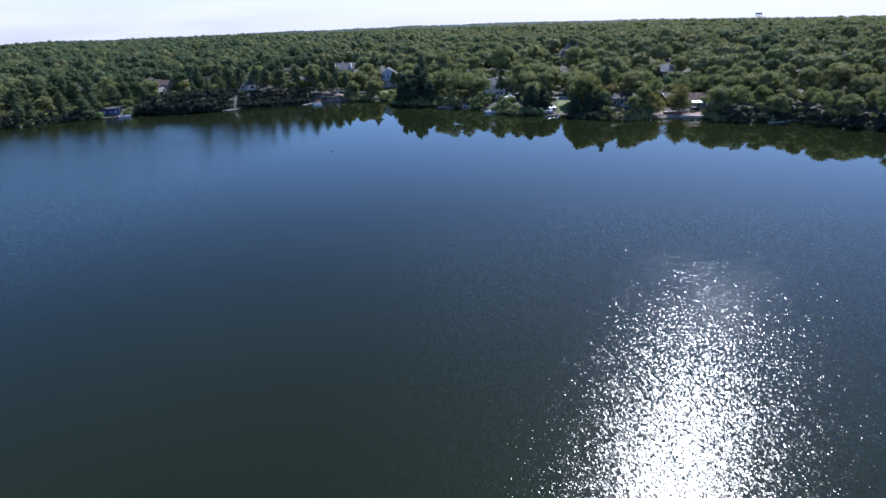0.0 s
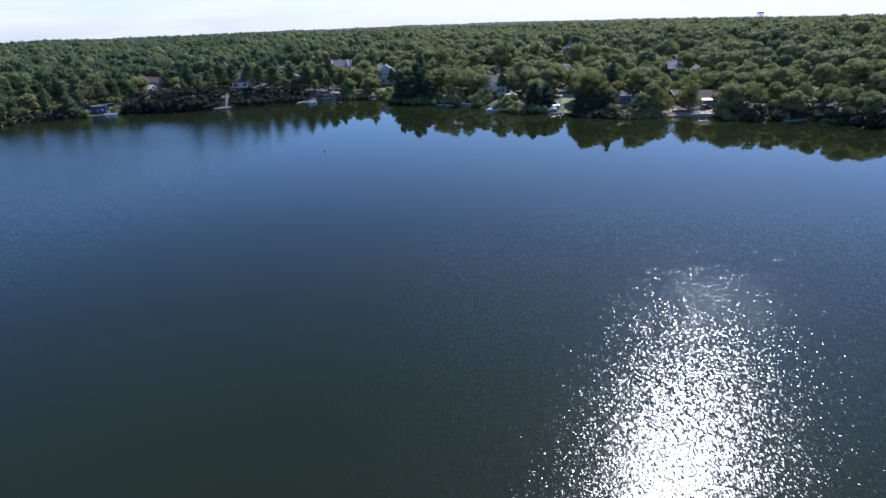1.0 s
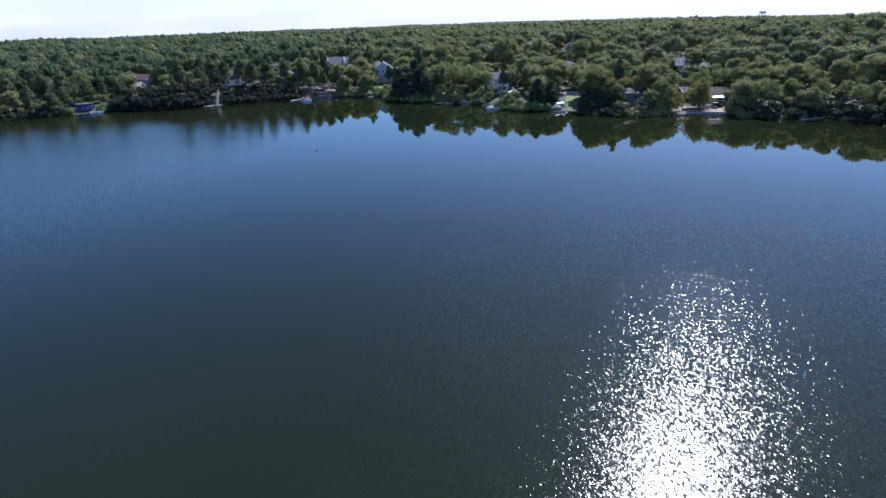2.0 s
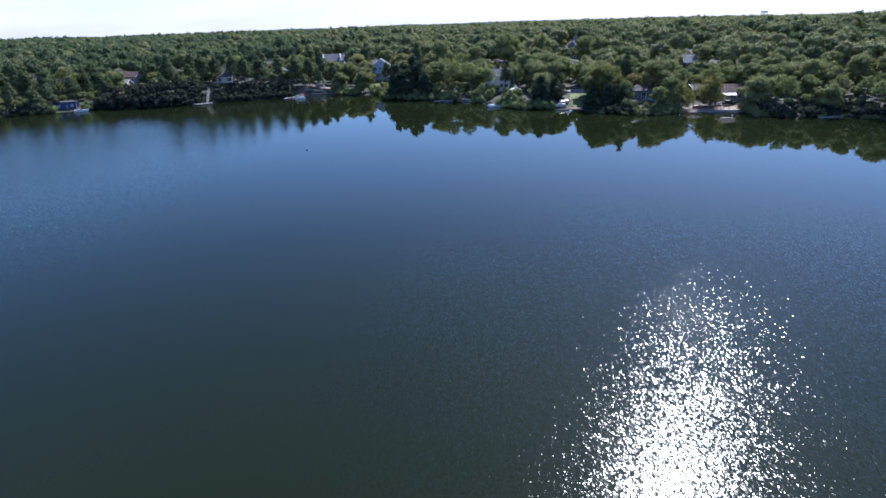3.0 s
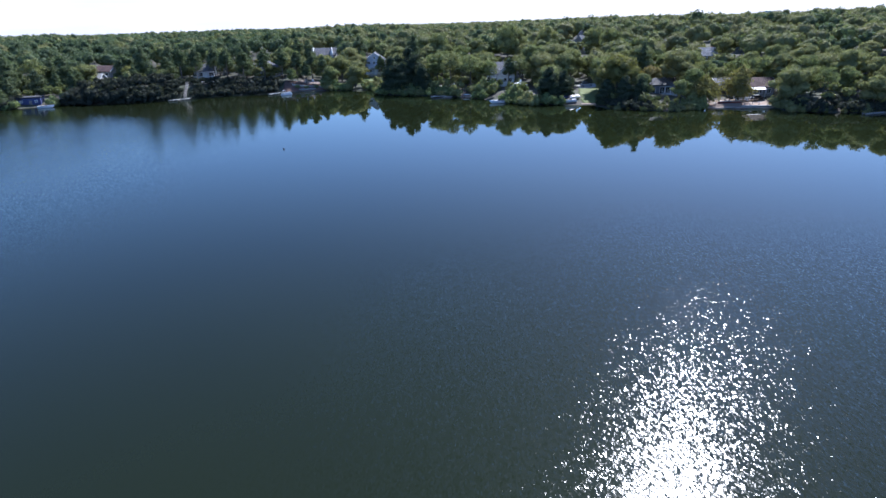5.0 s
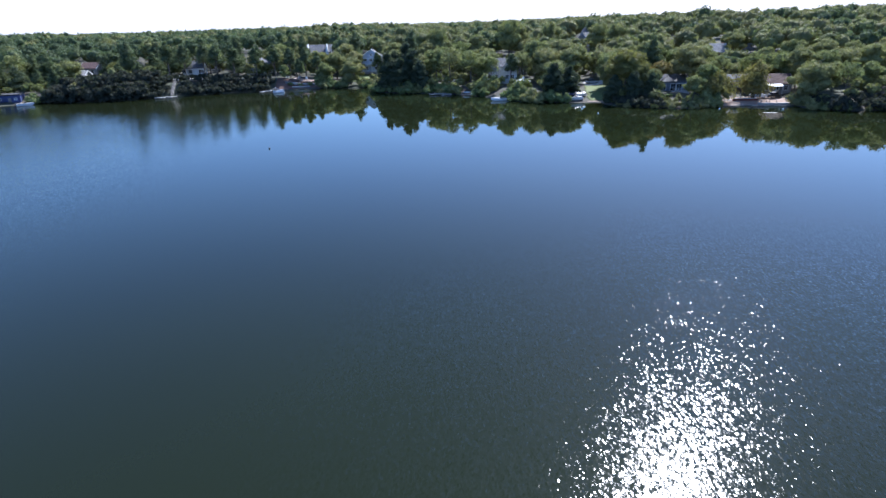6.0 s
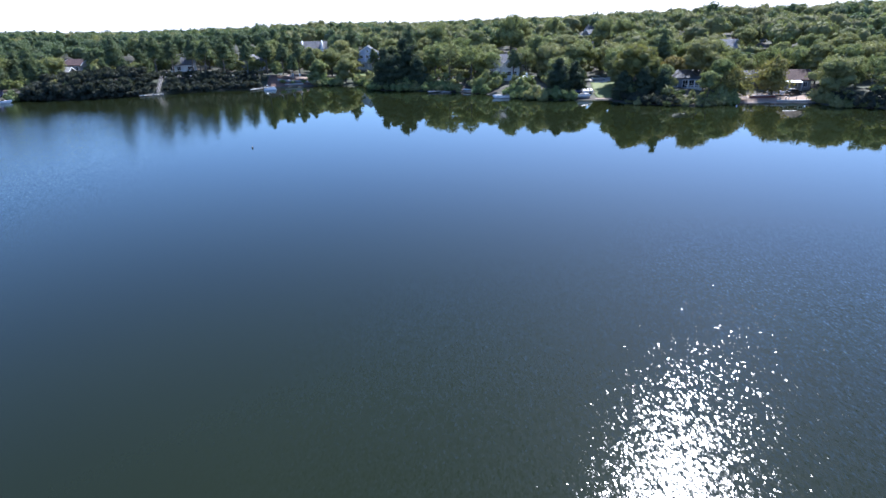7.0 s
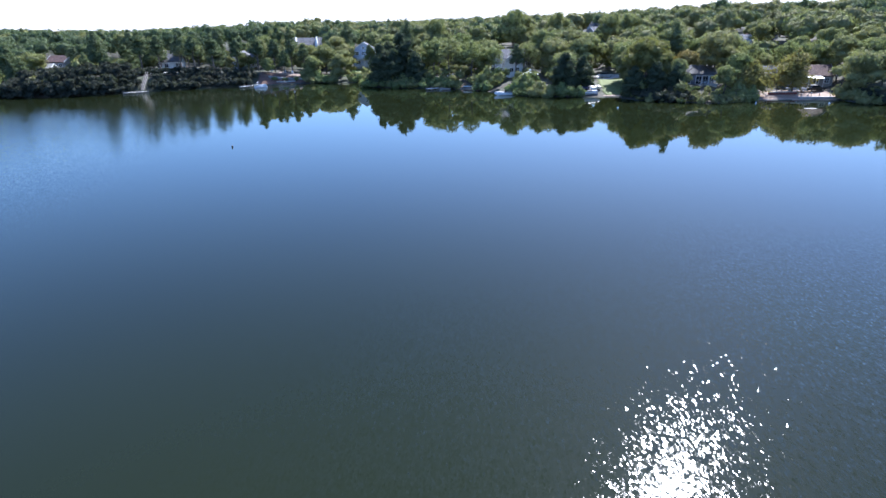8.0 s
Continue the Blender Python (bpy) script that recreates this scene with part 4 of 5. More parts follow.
# ---------------- boats ----------------
def hull_rings(length, beam, height, draft=0.25, rows=9):
    """Cross sections from stern to bow, along x."""
    rings = []
    for k in range(rows):
        s = k / (rows - 1)
        w = beam / 2 * (1.0 if s < 0.45 else max(0.02, 1 - ((s - 0.45) / 0.55) ** 2.2))
        keel = -draft + (height * 0.55 + draft) * max(0, (s - 0.7) / 0.3) ** 2
        top = height * (1 + 0.22 * s * s)
        x = -length / 2 + length * s
        rings.append([(x, -w, top), (x, -w * 0.86, (top + keel) / 2 - 0.05), (x, -w * 0.3, keel), (x, w * 0.3, keel), (x, w * 0.86, (top + keel) / 2 - 0.05), (x, w, top)])
    return rings


def motorboat(x, y, turn, length, beam, label, hull=GEL, canopy=None, cover=None):
    b = thing("motorboat", label, "boat", x, y, 0.0, turn)
    rings = hull_rings(length, beam, 0.75)
    part("hull", Geo().loft(rings), hull, b, soft=False)
    g = Geo()
    inner = [[(p[0] * 0.97, p[1] * 0.98, p[2] + 0.04) for p in (r[0], r[5])] for r in rings]
    for q0, q1 in zip(inner[5:], inner[6:]):
        g.add([q0[0], q0[1], q1[1], q1[0]], [(0, 1, 2, 3)])
    g.box(0, 0, 0.8, 0.3, beam * 0.9, 0.12)
    part("foredeck", g, GEL, b)
    part("rub_rail", Geo().beam((-length / 2, -beam / 2, 0.76), (length * 0.1, -beam / 2, 0.78), 0.08).beam((-length / 2, beam / 2, 0.76), (length * 0.1, beam / 2, 0.78), 0.08), BLACK, b)
    part("windshield", Geo().add([(0.25, -beam * 0.4, 0.8), (0.25, beam * 0.4, 0.8), (-0.05, beam * 0.38, 1.3), (-0.05, -beam * 0.38, 1.3), (0.28, -beam * 0.4, 0.8), (0.28, beam * 0.4, 0.8), (-0.02, beam * 0.38, 1.3), (-0.02, -beam * 0.38, 1.3)], [(0, 1, 2, 3), (7, 6, 5, 4), (0, 4, 5, 1), (1, 5, 6, 2), (2, 6, 7, 3), (3, 7, 4, 0)]), GLASS_M, b, "raked windshield")
    for s in (-0.45, 0.45):
        part("seat", Geo().box(-0.7, s * beam * 0.6, 0.72, 0.6, 0.55, 0.35).box(-0.98, s * beam * 0.6, 1.0, 0.14, 0.55, 0.5), TAN, b)
    part("outboard_motor", Geo().box(-length / 2 - 0.2, 0, 0.85, 0.42, 0.36, 0.6, taper=0.8).box(-length / 2 - 0.2, 0, 0.2, 0.18, 0.16, 0.9), BLACK, b)
    if canopy:
        part("canopy", Geo().box(-0.7, 0, 2.05, 2.2, beam * 0.92, 0.1).box(-0.7, 0, 2.13, 1.8, beam * 0.7, 0.08), canopy, b)
        for sx in (-1.7, 0.3):
            for sy in (-1, 1):
                part("canopy_pole", Geo().rod((sx, sy * beam * 0.42, 0.7), (sx, sy * beam * 0.42, 2.02), 0.03, sides=6), ALU, b)
    if cover:
        part("cover", Geo().loft([[(r[0][0] * 0.99, r[0][1] * 1.02, r[0][2] + 0.02), (r[0][0] * 0.99, 0, r[0][2] + 0.45), (r[5][0] * 0.99, r[5][1] * 1.02, r[5][2] + 0.02)] for r in rings]), cover, b, "dark canvas boat cover")
    return b


def pontoon_boat(x, y, turn):
    b = thing("pontoon_boat", "white pontoon boat with railings and folded canopy", "boat", x, y, 0.0, turn)
    for s in (-0.9, 0.9):
        part("pontoon", Geo().rod((-3.0, s, 0.1), (2.5, s, 0.1), 0.33, sides=12).rod((2.5, s, 0.1), (3.1, s, 0.25), 0.33, 0.06, sides=12), ALU, b)
    part("deck", Geo().box(0, 0, 0.5, 5.6, 2.5, 0.12), TRIM, b)
    for nm, cx, cy, sx, sy in (("side_panel", 0, -1.2, 5.2, 0.05), ("side_panel", 0, 1.2, 5.2, 0.05), ("end_panel", -2.6, 0, 0.05, 2.3), ("end_panel", 2.6, 0, 0.05, 2.3)):
        part(nm, Geo().box(cx, cy, 0.78, sx, sy, 0.3), GEL, b)
    r = Geo()
    for cy in (-1.2, 1.2):
        r.beam((-2.6, cy, 1.3), (2.6, cy, 1.3), 0.06)
    r.beam((-2.6, -1.2, 1.3), (-2.6, 1.2, 1.3), 0.06).beam((2.6, -1.2, 1.3), (2.6, 1.2, 1.3), 0.06)
    for cx in (-2.6, -1.3, 0.0, 1.3, 2.6):
        for cy in (-1.2, 1.2):
            r.beam((cx, cy, 0.56), (cx, cy, 1.3), 0.05)
    part("railing", r, ALU, b)
    for cx, cy in ((-1.8, -0.8), (-1.8, 0.8), (1.6, -0.8), (1.6, 0.8)):
        part("bench", Geo().box(cx, cy, 0.78, 1.4, 0.6, 0.45).box(cx, cy * 1.35, 1.1, 1.4, 0.14, 0.5), TAN if cx < 0 else GEL, b)
    part("console", Geo().box(0.1, -0.6, 0.95, 0.5, 0.7, 0.85, taper=0.8), GEL, b)
    part("canopy", Geo().box(-1.2, 0, 2.25, 0.5, 2.3, 0.14), TRIM, b, "folded white canopy")
    for sx in (-2.2, -0.2):
        for sy in (-1.1, 1.1):
            part("canopy_pole", Geo().rod((-1.2, sy, 1.2), (sx, sy, 2.2), 0.03, sides=6), ALU, b)
    part("outboard_motor", Geo().box(-3.0, 0, 0.9, 0.42, 0.36, 0.65, taper=0.8).box(-3.0, 0, 0.25, 0.18, 0.16, 0.9), BLACK, b)
    return b


pontoon_boat(-56.9, 273.4, 20).scale = (0.72, 0.72, 0.72)
motorboat(-136.3, 252.0, 30, 5.0, 1.9, "low white motorboat moored by the boathouse")
motorboat(21.6, 235.6, 184, 6.4, 2.2, "white motorboat with a raised bow moored off the shore")
motorboat(42.4, 229.2, 186, 5.6, 2.2, "white motorboat pulled up at the foot of the lawn")
motorboat(40.6, 231.6, 160, 5.2, 2.1, "dark motorboat under a navy cover", hull=NAVY, cover=NAVY)
motorboat(44.8, 232.4, 215, 4.6, 1.9, "small white boat with a black cover on the landing", cover=BLACK)
for ob in bpy.data.objects:
    if ob.name.startswith("motorboat") and ob.location.x > 38:
        ob.location.z = high(ob.location.x, ob.location.y) + 0.3
din = thing("rowing_boat", "small weathered rowing boat by the dock", "boat", 5.2, 252.0, 0.0, 25)
part("hull", Geo().loft(hull_rings(3.6, 1.3, 0.42, 0.12)), TIMBER, din)
for sx in (-0.9, 0.2):
    part("thwart", Geo().box(sx, 0, 0.42, 0.25, 1.2, 0.05), PALE_WOOD, din)
for kx, ky, kt in ((14.2, 249.8, 20), (11.8, 252.6, -10), (-166.5, 247.0, 35), (-157.5, 255.5, -20)):
    kz = high(kx, ky)
    kay = thing("kayak", "small upturned pale kayak on the shore", "kayak", kx, ky, kz + 0.32, kt)
    part("hull", Geo().loft([[(x_, 0.32 * w_ * math.cos(a), 0.2 + 0.22 * w_ * math.sin(a)) for a in (0, 1.05, 2.09, 3.14, 4.19, 5.24)] for x_, w_ in ((-1.5, 0.06), (-1.0, 0.7), (0, 1.0), (1.0, 0.7), (1.5, 0.06))]), GEL, kay, soft=True)


# ---------------- vehicles, beach things ----------------
def car(x, y, turn, paint, label):
    z = high(x, y) + 0.08
    c = thing("car", label, "car", x, y, z, turn)
    side = [(-2.2, 0.35), (-2.25, 0.75), (-2.1, 0.98), (-1.0, 1.05), (1.1, 1.02), (2.05, 0.85), (2.25, 0.6), (2.2, 0.35)]
    g = Geo()
    g.add([(a, -0.88, b) for a, b in side] + [(a, 0.88, b) for a, b in side], [tuple(range(7, -1, -1)), tuple(range(8, 16))] + [(i, (i + 1) % 8, 8 + (i + 1) % 8, 8 + i) for i in range(8)])
    part("body", g, paint, c)
    top = [(-1.75, 1.02), (-1.35, 1.5), (0.2, 1.52), (0.95, 1.02)]
    cab = part("cabin", Geo().add([(a, -0.8 + (b - 1.02) * 0.25, b) for a, b in top] + [(a, 0.8 - (b - 1.02) * 0.25, b) for a, b in top], [(3, 2, 1, 0), (4, 5, 6, 7), (0, 1, 5, 4), (1, 2, 6, 5), (2, 3, 7, 6), (3, 0, 4, 7)]), GLASS_M, c, "dark glazed cabin")
    part("roof", Geo().box(-0.58, 0, 1.53, 1.6, 1.38, 0.06), paint, c)
    for wx in (-1.4, 1.4):
        for wy in (-0.85, 0.85):
            w = part("wheel", Geo().rod((wx, wy - 0.1, 0.33), (wx, wy + 0.1, 0.33), 0.33, sides=14), BLACK, c)
            part("rim", Geo().rod((wx, wy - 0.11, 0.33), (wx, wy + 0.11, 0.33), 0.2, sides=10), ALU, w)
    for wy in (-0.65, 0.65):
        part("headlight", Geo().box(2.2, wy, 0.72, 0.1, 0.3, 0.14), TRIM, c)
    return c


car(97.3, 219.8, 10, BLACK, "dark car parked on the sand by the beach house")
car(92.9, 220.4, -20, SILVER, "silver car parked beside the orange tree")
car(-96.6, 282.8, 12, TRIM, "white car parked behind the seawall")
car(44.0, 236.6, 12, NAVY, "dark blue car parked by the boats at the landing")
car(54.6, 255.6, 5, SILVER, "silver car on the drive above the lawn")
for bx, by in ((90.3, 213.5), (91.6, 213.1), (93.0, 214.2), (94.4, 213.3), (96.8, 212.9)):
    p = thing("mooring_post", "short weathered timber post on the beach", "post", bx, by, high(bx, by), group="posts on the beach")
    part("shaft", Geo().rod((0, 0, -0.4), (0, 0, 1.1), 0.1, 0.085), TIMBER, p)
    part("cap", Geo().rod((0, 0, 1.1), (0, 0, 1.16), 0.12, 0.04), TRIM, p)


def picnic_table(x, y, turn):
    t = thing("picnic_table", "weathered wooden picnic table on the beach", "table", x, y, high(x, y) + 0.06, turn)
    for k in range(4):
        part("top_plank", Geo().box(0, -0.3 + 0.2 * k, 0.75, 1.8, 0.18, 0.05), PALE_WOOD, t)
    for s in (-0.7, 0.7):
        part("bench", Geo().box(0, s, 0.45, 1.8, 0.26, 0.05), PALE_WOOD, t)
        part("leg", Geo().beam((s, -0.7, 0), (s, 0.3, 0.74), 0.1).beam((s, 0.7, 0), (s, -0.3, 0.74), 0.1), TIMBER, t)


picnic_table(88.2, 219.6, 10)
picnic_table(82.6, 216.8, -25)


def deck_chair(x, y, turn, mat, label):
    c = thing("deck_chair", label, "chair", x, y, high(x, y) + 0.1, turn, "chairs on the terraces")
    part("seat", Geo().box(0, 0, 0.38, 0.6, 0.6, 0.06), mat, c)
    part("backrest", Geo().box(0, 0.35, 0.75, 0.6, 0.06, 0.8, tilt=-18), mat, c)
    for s in (-0.33, 0.33):
        part("armrest", Geo().box(s, 0.05, 0.6, 0.1, 0.7, 0.04), mat, c)
        part("leg", Geo().box(s, -0.25, 0.3, 0.07, 0.07, 0.6).box(s, 0.3, 0.3, 0.07, 0.07, 0.6), mat, c)


for cx, cy, ct in ((-90.5, 284.8, 10), (-88.6, 285.4, -15), (-97.4, 281.6, 20), (-52.5, 290.2, 0), (-49.8, 290.8, 25), (-57.0, 289.8, -20), (5.0, 266.0, 10), (6.4, 266.6, -8), (7.8, 266.2, 15)):
    deck_chair(cx, cy, ct, TRIM, "white slatted garden chair on the terrace")
um = thing("garden_table", "round pale garden table on the patio", "table", -93.5, 283.6, high(-93.5, 283.6) + 0.1)
part("tabletop", Geo().rod((0, 0, 0.7), (0, 0, 0.75), 0.6, sides=16), TRIM, um)
part("pedestal", Geo().rod((0, 0, 0), (0, 0, 0.7), 0.06), TRIM, um)


def buoy(x, y, mat, label, r=0.22):
    b = thing("buoy", label, "buoy", x, y, 0.0)
    g = Geo()
    g.loft([[(math.cos(a) * r * k, math.sin(a) * r * k, z) for a in np.linspace(0, 2 * math.pi, 11)[:-1]] for k, z in ((0.3, -0.2), (0.9, -0.08), (1.0, 0.08), (0.75, 0.24), (0.25, 0.32))])
    part("float", g, mat, b, soft=True)
    part("eye", Geo().rod((0, 0, 0.3), (0, 0, 0.42), 0.03, sides=6), ALU, b)


buoy(-32.5, 170.6, BLACK, "dark mooring buoy far out on the water", 0.16)
for bx, by in ((43.6, 205.3), (76.5, 208.0), (91.4, 204.6), (-168, 232.2)):
    buoy(bx, by, TRIM, "white mooring buoy near the shore", 0.2)


def fallen_log(pts, r, label):
    root = thing("fallen_log", label, "log", *pts[0])
    o = Vector(pts[0])
    me = tube_mesh("trunk", [[(*(Vector(p) - o), r * (1 - 0.6 * k / len(pts))) for k, p in enumerate(pts)]])
    child("trunk", me, PALE_BARK, root)
    for k in range(3):
        a = Vector(pts[1]) - o
        b = a + Vector((0.8 + 0.5 * k, 0.6 - 0.7 * k, 0.6 + 0.3 * k))
        child("branch", tube_mesh("branch", [[(*a, r * 0.4), (*((a + b) / 2), r * 0.3), (*b, r * 0.1)]], 5), PALE_BARK, root)


PALE_BARK = plain("bleached driftwood", (0.3, 0.28, 0.25), (0.5, 0.47, 0.43), 0.9, scale=2.0, bump=0.02)
fallen_log([(-160.5, 243.0, 0.1), (-157.5, 244.4, 0.9), (-154.0, 246.2, 2.0)], 0.2, "bleached fallen tree leaning from the bank into the water")
fallen_log([(119.4, 198.0, 0.15), (122.5, 198.2, 0.4), (125.6, 197.4, 0.2)], 0.18, "bleached log lying along the water's edge")
fallen_log([(-24, 279.6, 0.1), (-21.5, 281.0, 0.5), (-19.8, 283.0, 0.9)], 0.16, "bleached log on the shore below the lawn")

# bare tree beside the pale house
bare = new("bare_tree")
brng = np.random.default_rng(3)
runs = limbs(brng, 9.5, 0.2, 4.2, 11, 0.02)
for run in list(runs[1:]):
    for k in range(3):
        p = run[1 + k % 3]
        a = brng.uniform(0, 6.28)
        runs.append([(p[0], p[1], p[2], p[3] * 0.7), (p[0] + math.cos(a) * 0.9, p[1] + math.sin(a) * 0.9, p[2] + 0.7, p[3] * 0.4), (p[0] + math.cos(a) * 1.6, p[1] + math.sin(a) * 1.6, p[2] + 1.5, 0.015)])
child("trunk", tube_mesh("trunk", runs, 6), PALE_BARK, bare)
bare.matrix_basis = pose(22.5, 254.5, high(22.5, 254.5) - 0.1)
tagged(bare, "bleached leafless tree in front of the pale house", "tree")

# water tower on the skyline
tower = thing("water_tower", "pale steel water tower on legs above the distant woods", "water tower", 789, 1500, high(789, 1500))
top = 27.0 - high(789, 1500)
tank = Geo()
tank.loft([[(math.cos(a) * r, math.sin(a) * r, top + z) for a in np.linspace(0, 2 * math.pi, 25)[:-1]] for r, z in ((2.0, -5.0), (6.2, -4.3), (7.4, -3.0), (7.2, -1.7), (5.0, -0.5), (0.8, 0.0))])
part("tank", tank, STEEL, tower, soft=True)
for k in range(6):
    a = k * math.pi / 3 + 0.3
    part("leg", Geo().rod((math.cos(a) * 8.2, math.sin(a) * 8.2, -2), (math.cos(a) * 6.4, math.sin(a) * 6.4, top - 3.6), 0.45), STEEL, tower)
part("riser", Geo().rod((0, 0, -2), (0, 0, top - 6), 0.9), STEEL, tower)
part("balcony", Geo().rod((0, 0, top - 3.5), (0, 0, top - 3.3), 7.8, sides=24), STEEL, tower)

# ================= trees and woods =================
ORNG = np.random.default_rng(11)
oaks = [broadleaf("oak_tree", 20 + i, h, s, lo, OAK, lab, lumps=n) for i, (h, s, lo, n, lab) in enumerate([
    (12.6, 5.8, 0.18, 20, "green oak tree with a rounded lumpy crown"), (14.0, 5.2, 0.28, 20, "tall green oak tree with a rounded crown"),
    (11.8, 6.3, 0.14, 23, "broad green oak tree, dense and spreading"), (14.4, 5.8, 0.28, 22, "tall spreading oak tree with uneven crown"),
    (10.4, 5.0, 0.1, 17, "small green oak tree leafy to low down")])]
pines = [pine("pine_tree", 40 + i, h, s, lo, PINE, "dark green pitch pine with ragged tiers of needles") for i, (h, s, lo) in enumerate([(13.8, 4.2, 0.22), (12.4, 4.6, 0.16), (14.8, 4.0, 0.28)])]
airy = [broadleaf("oak_tree", 120 + i, h, sp, lo, OAK, "thin-crowned oak with bare lower limbs showing", leaves=1600, size=0.52, lumps=n, core=0.4) for i, (h, sp, lo, n) in enumerate([(13.6, 5.0, 0.34, 22), (12.2, 4.6, 0.4, 18)])]
bushes = [shrub("shrub", 60 + i, h, s, m, lab) for i, (h, s, m, lab) in enumerate([
    (2.6, 2.0, BUSH, "light green leafy shrub at the water's edge"), (3.4, 2.4, OAK, "dark green shrub overhanging the water"), (2.0, 1.8, OAK, "low dark green shrub on the bank"), (3.0, 2.2, BUSH, "leafy bank shrub with pale tips")])]
tall_pines = [pine("pine_tree", 140 + i, h, 3.4, 0.5, PINE, "tall pine with a bare trunk and high crown", leaves=1000, tiers=6) for i, h in enumerate((14.0, 12.6))]
olive_tree = broadleaf("maple_tree", 81, 13.0, 7.4, 0.3, OLIVE, "broad yellow-green maple tree on the shore", leaves=3200, size=0.7, lumps=26)
turning_oak = broadleaf("turning_tree", 82, 10.0, 4.0, 0.45, RUST, "slim tree with thin orange-green leaves before the lake house", leaves=1300, size=0.6, lumps=12)
rust_tree = pine("turning_tree", 83, 9.4, 5.2, 0.26, RUST, "small tree with leaves turning orange by the beach", leaves=2800, size=0.5, core=0.45)
cedars = [cedar("cedar_tree", 90 + i, h, s, "dense dark evergreen, also used as shade, reaching the water's edge") for i, (h, s) in enumerate([(14.2, 5.2), (11.0, 4.4)])]

# clearings: ground kept free of trees round houses, lawns and the beach (x0, y0, x1, y1, half width)
def towards_lake(x, y, length, half):
    """A strip of open ground from a house down towards the lake."""
    ex, ey = 1.5 - x, 40 - y
    k = length / math.hypot(ex, ey)
    return (x, y, x + ex * k, y + ey * k, half)


CLEAR = [towards_lake(*q) for q in (
    (-26.5, 321, 40, 5.6), (-54.5, 338, 9, 8), (-71.5, 304, 18, 4.6), (6.4, 269, 8, 3.2), (-52, 293, 12, 6.5), (-92, 290, 24, 8.0), (-98.4, 305, 14, 4.8), (25.0, 268, 34, 6.0), (30.4, 250.5, 12, 4.4),
    (55, 258, 34, 4.2), (72.5, 236, 30, 5.0), (84, 222, 12, 6.5), (97, 226, 20, 8), (94, 239, 10, 4), (108.2, 284, 3, 4.2), (85, 392, 22, 7), (-140.5, 294, 30, 3.4), (-141.5, 309, 44, 3.4),
    (-145.5, 262, 8, 6), (31.5, 290, 18, 4.5))]


def is_clear(x, y, extra=0.0):
    for x0, y0, x1, y1, w in CLEAR:
        ex, ey = x1 - x0, y1 - y0
        u = max(0.0, min(1.0, ((x - x0) * ex + (y - y0) * ey) / (ex * ex + ey * ey + 1e-6)))
        if math.hypot(x - x0 - u * ex, y - y0 - u * ey) < w + extra:
            return True
    return False


def scatter(rng, x0, x1, y0, y1, gap, near, far, taken, tries, anywhere=False):
    """Places at least gap apart, between near and far metres inland."""
    xs, ys = rng.uniform(x0, x1, tries), rng.uniform(y0, y1, tries)
    d = inland(xs, ys)
    cells, out = {}, []
    for px, py in taken:
        cells.setdefault((int(px // gap), int(py // gap)), []).append((px, py))
    for x, y, k in zip(xs, ys, d):
        if not near < k < far or not anywhere and is_clear(x, y, -1.5 if far < 10 else 0.0 if far < 100 else 2.0):
            continue
        i, j = int(x // gap), int(y // gap)
        if any((x - a) ** 2 + (y - b) ** 2 < gap * gap for u in (-1, 0, 1) for v in (-1, 0, 1) for a, b in cells.get((i + u, j + v), ())):
            continue
        cells.setdefault((i, j), []).append((x, y))
        out.append((x, y))
    return out


# how high the trees of the front row reach along the shore
RIM_X = [-180, -150, -124, -100, -73, -54, -34, -25, -12, 3, 16, 22, 39, 48, 53, 58, 69, 80, 92, 105, 117, 127, 139, 160]
RIM_TOP = [10, 10.3, 11.9, 11.8, 13.4, 12.6, 12, 9.7, 14.4, 13.9, 12.3, 10.8, 11, 8, 9.9, 12.1, 9.9, 8.6, 12.2, 12.2, 10.2, 11.4, 10.4, 10.8]
# younger, lower woods in front of the hillside houses
LOW = [towards_lake(*q) for q in ((85, 392, 120, 10), (108.2, 284, 44, 8), (-52, 336, 22, 7), (31.5, 288, 40, 4))]


def lowered(x, y):
    for x0, y0, x1, y1, w in LOW:
        ex, ey = x1 - x0, y1 - y0
        u = max(0.0, min(1.0, ((x - x0) * ex + (y - y0) * ey) / (ex * ex + ey * ey)))
        if math.hypot(x - x0 - u * ex, y - y0 - u * ey) < w:
            return 0.6
    return 1.0


